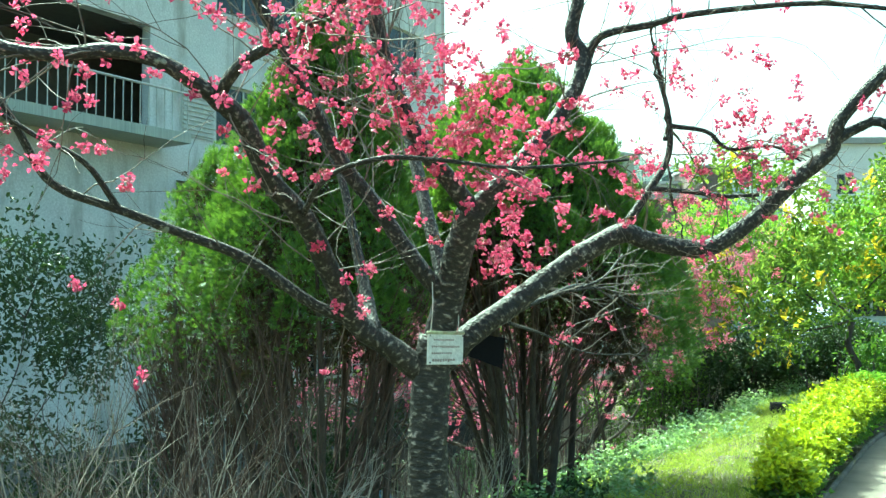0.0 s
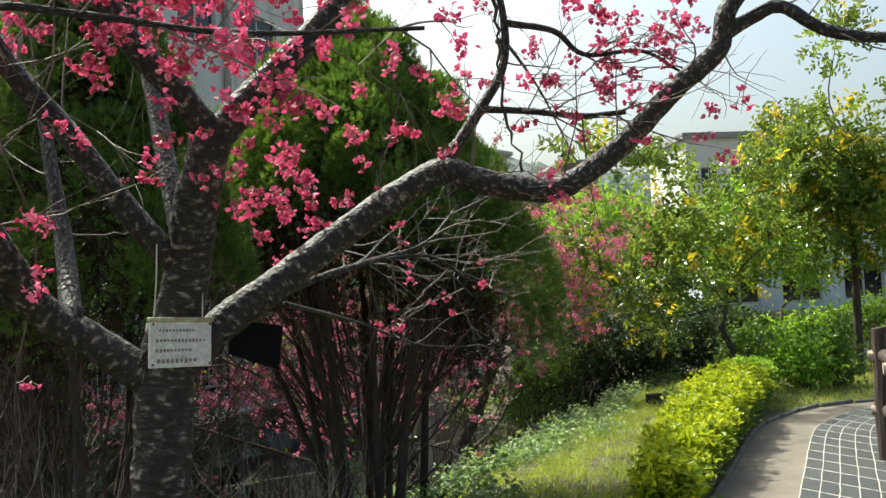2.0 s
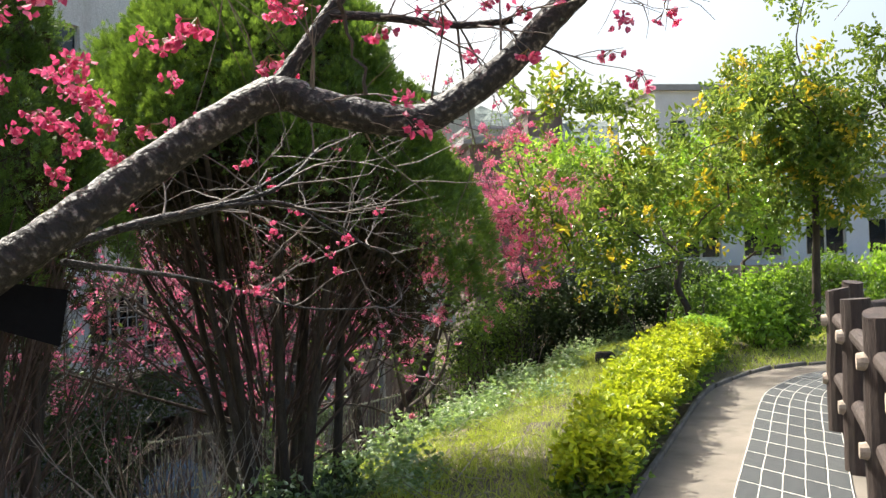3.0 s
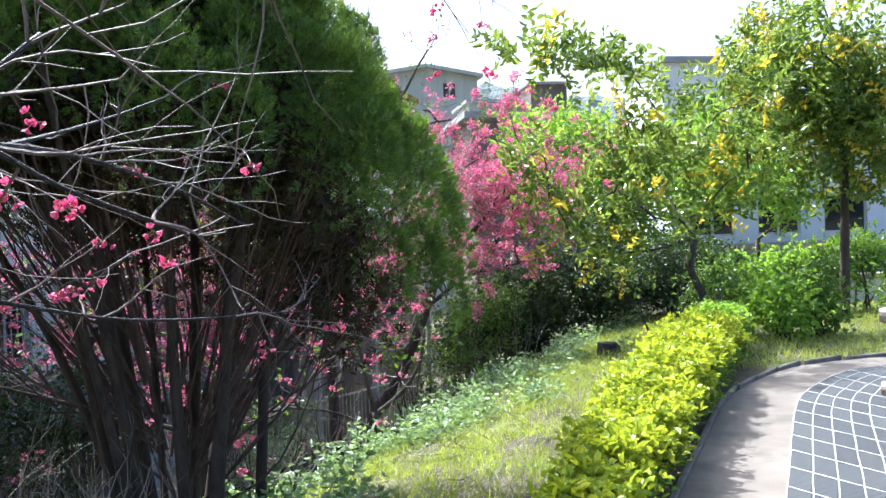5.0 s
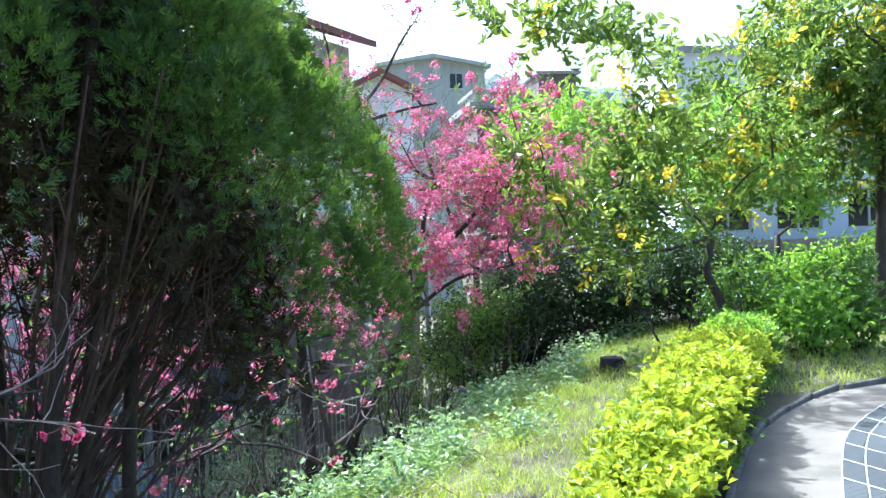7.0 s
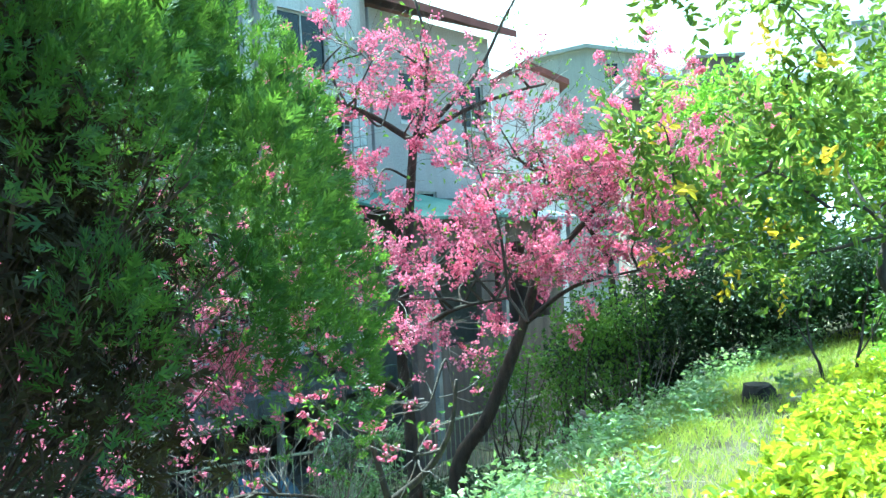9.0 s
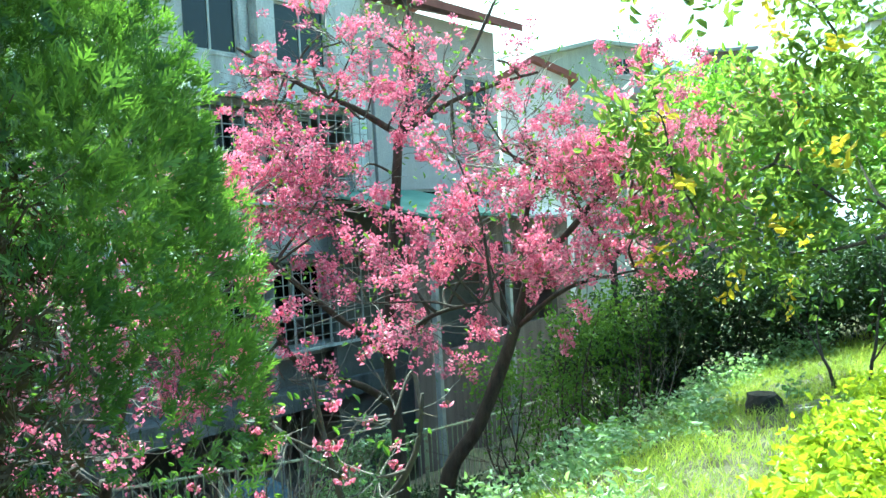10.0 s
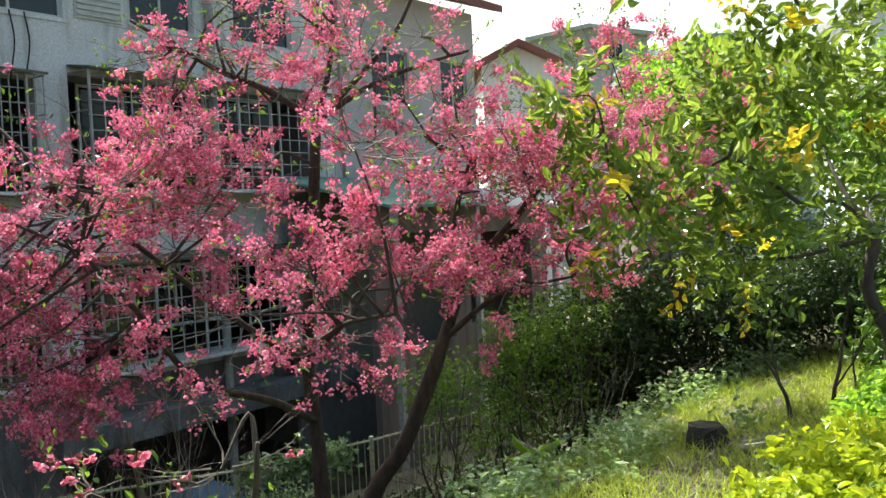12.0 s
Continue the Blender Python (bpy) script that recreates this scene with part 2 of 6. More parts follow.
# ---- geometry helpers ----
class Geo:
    """Collects vertices and faces of equal corner count per batch, and makes one mesh of them."""

    def __init__(self):
        self.v, self.f, self.mi, self.n, self.bark = [], [], [], 0, {}

    def add(self, verts, faces, slot=0):
        verts, faces = np.asarray(verts, float).reshape(-1, 3), np.asarray(faces, int)
        self.v.append(verts)
        self.f.append(faces + self.n)
        self.mi.append(slot)
        self.n += len(verts)
        return self

    def mesh(self, name, smooth=False):
        me = bpy.data.meshes.new(name)
        v = np.concatenate(self.v)
        me.vertices.add(len(v))
        me.vertices.foreach_set("co", v.ravel())
        loops = np.concatenate([f.ravel() for f in self.f])
        totals = np.concatenate([np.full(len(f), f.shape[1]) for f in self.f])
        starts = np.concatenate([[0], np.cumsum(totals)[:-1]])
        me.loops.add(len(loops))
        me.loops.foreach_set("vertex_index", loops)
        me.polygons.add(len(totals))
        me.polygons.foreach_set("loop_start", starts)
        me.polygons.foreach_set("loop_total", totals)
        me.polygons.foreach_set("material_index", np.concatenate([np.full(len(f), s) for f, s in zip(self.f, self.mi)]))
        me.polygons.foreach_set("use_smooth", np.full(len(totals), bool(smooth)))
        if self.bark:
            grid = np.zeros((len(v), 3))
            for first, rows in self.bark.items():
                grid[first:first + len(rows)] = rows
            me.attributes.new("bark", "FLOAT_VECTOR", "POINT").data.foreach_set("vector", grid.ravel())
        me.update(calc_edges=True)
        me.validate()
        return me


def part(name, geo, mats, parent=None, label="", smooth=False):
    """One mesh object, under a thing or a part when parent is given."""
    me = geo if isinstance(geo, bpy.types.Mesh) else geo.mesh(name, smooth)
    if not me.materials:
        for m in mats if isinstance(mats, (list, tuple)) else [mats]:
            me.materials.append(m)
    ob = new(name, me)
    if parent:
        ob.parent = parent
    return tagged(ob, label) if label else ob


def thing(name, at, label, category, group="", kind="", turn=0.0):
    ob = new(name)
    ob.matrix_basis = pose(*at, 0, 0, turn)
    ob.empty_display_size = 0.1
    return tagged(ob, label, category, group, kind)


def box(geo, x0, y0, z0, x1, y1, z1, slot=0, bev=0.0):
    """A box with its long edges cut at 45 degrees when bev is given."""
    if bev <= 0:
        v = [(x, y, z) for z in (z0, z1) for x, y in ((x0, y0), (x1, y0), (x1, y1), (x0, y1))]
        return geo.add(v, [(3, 2, 1, 0), (4, 5, 6, 7), (0, 1, 5, 4), (1, 2, 6, 5), (2, 3, 7, 6), (3, 0, 4, 7)], slot)
    rings = []
    for z, s in ((z0, bev), (z0 + bev, 0), (z1 - bev, 0), (z1, bev)):
        a, b = bev + s * 0.0, s
        rings += [(x0 + b + a, y0 + b, z), (x1 - b - a, y0 + b, z), (x1 - b, y0 + b + a, z), (x1 - b, y1 - b - a, z), (x1 - b - a, y1 - b, z), (x0 + b + a, y1 - b, z), (x0 + b, y1 - b - a, z), (x0 + b, y0 + b + a, z)]
    faces = [(r * 8 + i, r * 8 + (i + 1) % 8, r * 8 + 8 + (i + 1) % 8, r * 8 + 8 + i) for r in range(3) for i in range(8)]
    geo.add(rings, faces, slot)
    n = geo.n - 32
    geo.f.append(np.array([[n + i for i in range(7, -1, -1)], [n + 24 + i for i in range(8)]]))
    geo.mi.append(slot)
    return geo


def smooth_line(pts, steps=4):
    """Points of a Catmull-Rom line through pts."""
    p = np.asarray(pts, float)
    p = np.vstack([2 * p[0] - p[1], p, 2 * p[-1] - p[-2]])
    out = []
    for i in range(1, len(p) - 2):
        for k in range(steps):
            s = k / steps
            out.append(0.5 * (2 * p[i] + (p[i + 1] - p[i - 1]) * s + (2 * p[i - 1] - 5 * p[i] + 4 * p[i + 1] - p[i + 2]) * s * s + (3 * p[i] - p[i - 1] - 3 * p[i + 1] + p[i + 2]) * s ** 3))
    out.append(p[-2])
    return np.array(out)


def tube(geo, pts, r0, r1, sides=6, slot=0, rough=0.0, rng=None, power=1.0, banded=False):
    """A tapered tube along pts, knobbly when rough is given."""
    p = np.asarray(pts, float)
    n = len(p)
    tan = np.gradient(p, axis=0)
    tan /= np.linalg.norm(tan, axis=1)[:, None] + 1e-9
    ref = np.array([0.0, 0.0, 1.0]) if abs(tan[0][2]) < 0.9 else np.array([1.0, 0.0, 0.0])
    a = np.cross(tan[0], ref)
    verts = []
    for i in range(n):
        a = a - tan[i] * np.dot(a, tan[i])
        a /= np.linalg.norm(a) + 1e-9
        b = np.cross(tan[i], a)
        r = r0 + (r1 - r0) * (i / (n - 1)) ** power
        ang = np.arange(sides) * 2 * math.pi / sides
        rr = r * (1 + rough * (rng.random(sides) - 0.5) * 2) if rng is not None and rough else np.full(sides, r)
        verts.append(p[i] + (np.cos(ang) * rr)[:, None] * a + (np.sin(ang) * rr)[:, None] * b)
    idx = np.arange(n * sides).reshape(n, sides)
    q = np.stack([idx[:-1], np.roll(idx[:-1], -1, 1), np.roll(idx[1:], -1, 1), idx[1:]], -1).reshape(-1, 4)
    geo.add(np.concatenate(verts), q, slot)
    base = geo.n - n * sides
    if banded:
        run = np.concatenate([[0], np.cumsum(np.linalg.norm(np.diff(p, axis=0), axis=1))])
        ang = np.arange(sides) * 2 * math.pi / sides
        geo.bark[base] = np.stack([np.repeat(run, sides) + p[0][0], np.tile(np.cos(ang), n) * 0.5, np.tile(np.sin(ang), n) * 0.5], 1)
    geo.f.append(np.array([[base + i for i in range(sides - 1, -1, -1)], [base + (n - 1) * sides + i for i in range(sides)]]))
    geo.mi.append(slot)
    return geo


def unit(a):
    return a / (np.linalg.norm(a, axis=-1, keepdims=True) + 1e-9)


def leaves(geo, pos, along, length, width, rng, fold=0.25, droop=0.15, slot=0, face=None):
    """Folded oval leaves at pos, pointing along, each of six corners."""
    n = len(pos)
    along = unit(along)
    side = unit(np.cross(along, rng.normal(size=(n, 3)) if face is None else face))
    up = np.cross(side, along)
    L = (length * (0.7 + 0.6 * rng.random(n)))[:, None]
    W = (width * (0.7 + 0.6 * rng.random(n)))[:, None]
    base = pos
    tip = pos + along * L - up * L * droop
    l1, l2 = pos + along * L * 0.3 + side * W * 0.5 + up * W * fold, pos + along * L * 0.68 + side * W * 0.42 + up * W * fold
    r1, r2 = pos + along * L * 0.3 - side * W * 0.5 + up * W * fold, pos + along * L * 0.68 - side * W * 0.42 + up * W * fold
    v = np.stack([base, r1, r2, tip, l2, l1], 1).reshape(-1, 3)
    o = np.arange(n)[:, None] * 6
    f = np.concatenate([o + np.array([[0, 1, 2, 3]]), o + np.array([[0, 3, 4, 5]])])
    return geo.add(v, f, slot)


def blades(geo, pos, along, length, width, rng, slot=0):
    """Narrow bent blades of five corners."""
    n = len(pos)
    along = unit(along)
    side = unit(np.cross(along, rng.normal(size=(n, 3))))
    bend = np.stack([rng.normal(size=n), rng.normal(size=n), np.zeros(n)], 1) * 0.35
    L = (length * (0.5 + rng.random(n)))[:, None]
    W = width * (0.6 + 0.8 * rng.random(n))[:, None]
    mid = pos + along * L * 0.55
    tip = pos + along * L * 0.9 + bend * L
    v = np.stack([pos - side * W / 2, pos + side * W / 2, mid + side * W * 0.4, tip, mid - side * W * 0.4], 1).reshape(-1, 3)
    o = np.arange(n)[:, None] * 5
    geo.add(v, np.concatenate([o + np.array([[0, 1, 2, 4]])]), slot)
    geo.f.append(o + (geo.n - n * 5) + np.array([[4, 2, 3]]))
    geo.mi.append(slot)
    return geo


def grow(geo, start, way, length, radius, depth, rng, tips, spread=0.6, lift=0.12, kids=3, sides=5, slot=0, ratio=0.62, wiggle=0.16):
    """A branching twig; tips gathers points and ways along the outer shoots."""
    steps = 5 if depth else 4
    p, w = np.array(start, float), unit(np.array(way, float))
    pts = [p]
    for i in range(steps):
        w = unit(w + rng.normal(size=3) * wiggle + np.array([0, 0, lift]))
        p = p + w * length / steps
        pts.append(p)
    tube(geo, pts, radius, radius * 0.45, max(3, sides), slot)
    if depth == 0:
        for k in (2, 3, 4):
            tips.append((pts[k], w))
        return
    for k in range(kids):
        i = 2 + int(rng.integers(0, steps - 1))
        kid = unit(unit(pts[i] - pts[i - 1]) + rng.normal(size=3) * spread)
        grow(geo, pts[i], kid, length * ratio * (0.7 + 0.6 * rng.random()), radius * 0.5, depth - 1, rng, tips, spread, lift, kids, sides - 1, slot, ratio, wiggle)
    grow(geo, pts[-1], w, length * ratio, radius * 0.45, depth - 1, rng, tips, spread, lift, kids, sides - 1, slot, ratio, wiggle)


def panel_wall(geo, x0, x1, z0, z1, y0, y1, holes, slot=0):
    """A wall in the xz plane, y0 to y1 thick, with real openings (x0, x1, z0, z1)."""
    xs = sorted({x0, x1, *[h[0] for h in holes], *[h[1] for h in holes]})
    zs = sorted({z0, z1, *[h[2] for h in holes], *[h[3] for h in holes]})
    for i in range(len(zs) - 1):
        run = None
        for j in range(len(xs) - 1):
            cx, cz = (xs[j] + xs[j + 1]) / 2, (zs[i] + zs[i + 1]) / 2
            solid = not any(h[0] < cx < h[1] and h[2] < cz < h[3] for h in holes)
            if solid and run is None:
                run = xs[j]
            if run is not None and (not solid or j == len(xs) - 2):
                end = xs[j + 1] if solid else xs[j]
                box(geo, run, y0, zs[i], end, y1, zs[i + 1], slot)
                run = None
    return geo


# ---- the lie of the land ----
KERB_LINE = smooth_line([(-4.5, -6.0), (-1.15, 0.0), (1.15, 4.0), (2.67, 6.55), (3.46, 7.85), (4.45, 9.46), (5.03, 10.17), (5.70, 10.75), (6.25, 10.98), (6.9, 11.05), (8.5, 10.9), (11.0, 10.2)], 8)
E2 = np.array([0.52, 0.854])


def slope_distance(x, y):
    """Metres to the left of the walk's straight edge."""
    return -0.854 * (np.asarray(x) - 3.46) + 0.52 * (np.asarray(y) - 7.85)


def ground_z(x, y):
    d = slope_distance(x, y)
    z = np.interp(d, [0.2, 0.6, 1.5, 2.2, 2.7, 3.4, 4.2, 5.2, 7.6, 8.4, 9.2, 40, 400], [0, -0.02, -0.12, -0.28, -0.48, -1.10, -1.62, -2.05, -2.5, -2.6, -4.0, -4.0, -4.0])
    far = np.interp(np.hypot(x, np.asarray(y) - 8), [26, 60], [0, 1])
    level = np.interp(np.asarray(x) - 0.1 * (np.asarray(y) - 14), [5.2, 7.2], [0, 1]) * np.interp(y, [10, 13], [0, 1])
    z = z * (1 - level) + level * -0.04
    return z * (1 - far) + far * -4.0


# ---- ground, path, kerb ----
def axis(near0, near1, step, far):
    a = list(np.arange(near0, near1 + 1e-6, step))
    s, x = step, near1
    while x < far:
        s *= 1.5
        x += s
        a.append(x)
    s, x, lo = step, near0, []
    while x > -far:
        s *= 1.5
        x -= s
        lo.append(x)
    return np.array(lo[::-1] + a)


def ground():
    xs, ys = axis(-8, 13, 0.25, 1500), axis(-6, 24, 0.25, 1500)
    gx, gy = np.meshgrid(xs, ys)
    rng = np.random.default_rng(3)
    gz = ground_z(gx, gy) - 0.035
    near = (np.abs(gx - 2) < 12) & (np.abs(gy - 9) < 16)
    gz += near * np.clip(slope_distance(gx, gy) - 0.5, 0, 1) * rng.normal(size=gx.shape) * 0.03
    idx = np.arange(gx.size).reshape(gx.shape)
    f = np.stack([idx[:-1, :-1], idx[:-1, 1:], idx[1:, 1:], idx[1:, :-1]], -1).reshape(-1, 4)
    ob = part("ground", Geo().add(np.stack([gx, gy, gz], -1), f), SOIL, smooth=True)
    tagged(ob, "soil slope with leaf litter falling away from the path", "ground", kind="structure")


ground()


def offset_line(line, off):
    t = unit(np.gradient(line, axis=0))
    return line + np.stack([t[:, 1], -t[:, 0]], 1) * off


def ribbon(geo, left, right, z0, z1):
    n = len(left)
    top_l, top_r = np.c_[left, np.full(n, z1)], np.c_[right, np.full(n, z1)]
    v = np.concatenate([top_l, top_r, np.c_[left, np.full(n, z0)], np.c_[right, np.full(n, z0)]])
    i = np.arange(n - 1)
    geo.add(v, np.concatenate([np.stack([i, i + n, i + n + 1, i + 1], 1), np.stack([i + 2 * n, i, i + 1, i + 1 + 2 * n], 1), np.stack([i + n, i + 3 * n, i + 1 + 3 * n, i + 1 + n], 1)]))
    return geo


path_ob = part("path", ribbon(Geo(), offset_line(KERB_LINE, 0.02), offset_line(KERB_LINE, 1.75), -0.10, -0.025), PATH)
tagged(path_ob, "worn sandy concrete footpath curving past the hedge", "path", kind="structure")


def cumulative(line):
    return np.concatenate([[0], np.cumsum(np.linalg.norm(np.diff(line, axis=0), axis=1))])


def along_line(line, s):
    c = cumulative(line)
    p = np.stack([np.interp(s, c, line[:, k]) for k in (0, 1)], -1)
    q = np.stack([np.interp(s + 0.05, c, line[:, k]) for k in (0, 1)], -1)
    return p, math.degrees(math.atan2(q[1] - p[1], q[0] - p[0]))


def kerb():
    top = tagged(new("kerb"), "low weathered concrete kerb along the path", "kerb", kind="structure")
    total = cumulative(KERB_LINE)[-1]
    g = Geo()
    box(g, 0.003, -0.018, -0.08, 0.497, 0.018, 0.026, bev=0.007)
    me = g.mesh("kerb_stone")
    me.materials.append(KERB)
    rng = np.random.default_rng(5)
    for k in range(int(total / 0.5)):
        p, a = along_line(KERB_LINE, k * 0.5)
        ob = part("kerb_stone", me, KERB, top)
        ob.matrix_basis = pose(p[0], p[1], -0.02 + rng.normal() * 0.004, 0, rng.normal() * 0.4, a + rng.normal() * 0.6)


kerb()


# ---- rubber mat of narrow ribbed tiles with pale cord between them ----


def rubber_mat():
    top = tagged(new("rubber_mat"), "dark ribbed rubber matting with pale cords on the path", "floor mat", kind="structure")
    g = Geo()
    box(g, -0.056, -0.19, 0.0, 0.056, 0.19, 0.014, bev=0.004)
    me = g.mesh("mat_tile")
    me.materials.append(RUBBER)
    mid = offset_line(KERB_LINE, 0.82)
    total = cumulative(mid)[-1]
    rng = np.random.default_rng(7)
    for r in range(int(total / 0.385)):
        for c in range(5):
            line = offset_line(KERB_LINE, 0.58 + 0.12 * c)
            share = (r + 0.5) * 0.385 / total
            p, a = along_line(line, share * cumulative(line)[-1])
            if p[1] < 3.2 or p[0] > 9:
                continue
            ob = part("mat_tile", me, RUBBER, top)
            ob.matrix_basis = pose(p[0], p[1], -0.024 + rng.random() * 0.002, 0, 0, a - 90 + rng.normal() * 0.5)
    left, right = offset_line(KERB_LINE, 0.52), offset_line(KERB_LINE, 1.12)
    for r in range(int(total / 0.385)):
        share = r * 0.385 / total
        a, _ = along_line(left, share * cumulative(left)[-1])
        b, _ = along_line(right, share * cumulative(right)[-1])
        if a[1] > 3.2 and a[0] < 9:
            part("cross_cord", tube(Geo(), [(*a, -0.009), (*((a + b) / 2), -0.009), (*b, -0.0095)], 0.0032, 0.0032, 5), CORD, top)
    for c in range(6):
        line = offset_line(KERB_LINE, 0.52 + 0.12 * c)
        line = line[(line[:, 1] > 3.2) & (line[:, 0] < 9)]
        wob = line + np.random.default_rng(c).normal(size=line.shape) * 0.002
        part("cord", tube(Geo(), smooth_line(np.c_[wob, np.full(len(line), -0.0112)], 2), 0.0038, 0.0038, 5), CORD, top, "pale cord between the tiles")


rubber_mat()


# ---- log railing on the far side of the path ----
def log_railing():
    posts = [(2.37, 3.55, 0), (2.96, 4.58, 0), (3.55, 5.62, 0), (4.12, 6.66, 0), (4.68, 7.70, 0), (5.42, 8.62, 0), (6.4, 9.2, 0)]
    top = thing("log_railing", (*posts[0][:2], 0), "dark brown log railing with pale cut ends beside the path", "railing")
    rng = np.random.default_rng(11)
    o = np.array([*posts[0][:2], 0])
    for i, p in enumerate(posts):
        q = np.array(p) - o
        g = Geo()
        z = np.linspace(-0.08, 0.99, 7)
        tube(g, [q + (rng.normal() * 0.003, rng.normal() * 0.003, k) for k in z] + [q + (0, 0, 1.005)], 0.088, 0.082, 14, 0, 0.03, rng)
        part("post", g, LOG_DARK, top, smooth=False)
        if i == len(posts) - 1:
            break
        nx = np.array(posts[i + 1]) - o
        d = unit(nx - q)
        for zz, r in ((0.78, 0.05), (0.36, 0.05)):
            a, b = q + d * 0.02 + (0, 0, zz), nx - d * 0.02 + (0, 0, zz + 0.01)
            part("rail", tube(Geo(), [a + (b - a) * s for s in np.linspace(0, 1, 6)], r, r * 0.95, 12, 0, 0.04, rng), LOG_DARK, top)
            side = np.array([d[1], -d[0], 0])
            for s, base in ((-1, q),):
                e = base + (0, 0, zz) - side * 0.10
                part("rail_end", tube(Geo(), [e + side * 0.05, e + side * 0.02, e + side * 0.004, e - side * 0.012], 0.05, 0.038, 12, 0, 0.05, rng), LOG_END, top, "pale round cut log end")


log_railing()


# ---- plants: shared kinds ----
def flower_cluster(seed, flowers=4, size=0.022, petal_slot=0):
    """A hanging cluster of bell-shaped five-petalled cherry flowers about its stalk's top."""
    rng = np.random.default_rng(seed)
    g = Geo()
    for _ in range(flowers):
        w = unit(np.array([rng.normal() * 0.7, rng.normal() * 0.7, -0.7 + rng.normal() * 0.35]))
        stalk = 0.020 + 0.026 * rng.random()
        c = w * stalk
        tube(g, [np.zeros(3), c * 0.6 + rng.normal(size=3) * 0.002, c], 0.0012, 0.0022, 3, 1)
        a = unit(np.cross(w, rng.normal(size=3)))
        b = np.cross(w, a)
        s = size * (0.8 + 0.45 * rng.random())
        opening = 0.45 + 0.6 * rng.random()
        s0, open0 = s, opening
        for k in range(9):
            th = k * 2 * math.pi / 5 + rng.normal() * 0.12 + (0.6 if k > 4 else 0)
            s, opening = (s0, open0) if k < 5 else (s0 * 0.85, open0 * 0.45)
            r, tg = a * math.cos(th) + b * math.sin(th), -a * math.sin(th) + b * math.cos(th)
            base, tip = c + r * 0.002, c + w * s * (1.05 - 0.35 * opening) + r * s * opening * 1.05
            m = c + w * s * 0.6 + r * s * opening * 0.62
            v = [base, m + tg * s * 0.44 + r * 0.002, tip + tg * s * 0.24, tip - tg * s * 0.24, m - tg * s * 0.44 + r * 0.002]
            g.add(v, [(0, 1, 2, 3, 4)])
    return g


def cluster_meshes(name, seeds, flowers, size, mats):
    out = []
    for s in seeds:
        me = flower_cluster(s, flowers, size).mesh(name)
        for m in mats:
            me.materials.append(m)
        out.append(me)
    return out


def put_clusters(parent, points, meshes, rng, low=0.8, high=1.25, size=1.0):
    o = np.array(parent.matrix_basis.translation)
    for p in points:
        ob = part("blossom", meshes[int(rng.integers(len(meshes)))], None, parent)
        s = (low + (high - low) * rng.random()) * size
        ob.matrix_basis = pose(*(np.asarray(p) - o), rng.normal() * 12, rng.normal() * 12, rng.random() * 360) @ Matrix.Diagonal((s, s, s, 1))


def blossom_mass(points, rng, size=0.026, petals=9):
    """Many small far-off blossoms in one mesh: loose rosettes of folded petals."""
    p = np.repeat(np.asarray(points), petals, 0)
    off = rng.normal(size=p.shape) * size * 0.55
    return leaves(Geo(), p + off, unit(off + rng.normal(size=p.shape) * 0.02), size, size * 0.85, rng, 0.3, 0.1)


CLUSTERS = cluster_meshes("blossom", range(20, 26), 7, 0.0165, (PETAL, CALYX))
BIG_CLUSTERS = cluster_meshes("blossom", range(30, 34), 10, 0.0175, (PETAL, CALYX))
FAR_CLUSTERS = cluster_meshes("blossom", range(40, 45), 7, 0.021, (PETAL_FAR, CALYX))


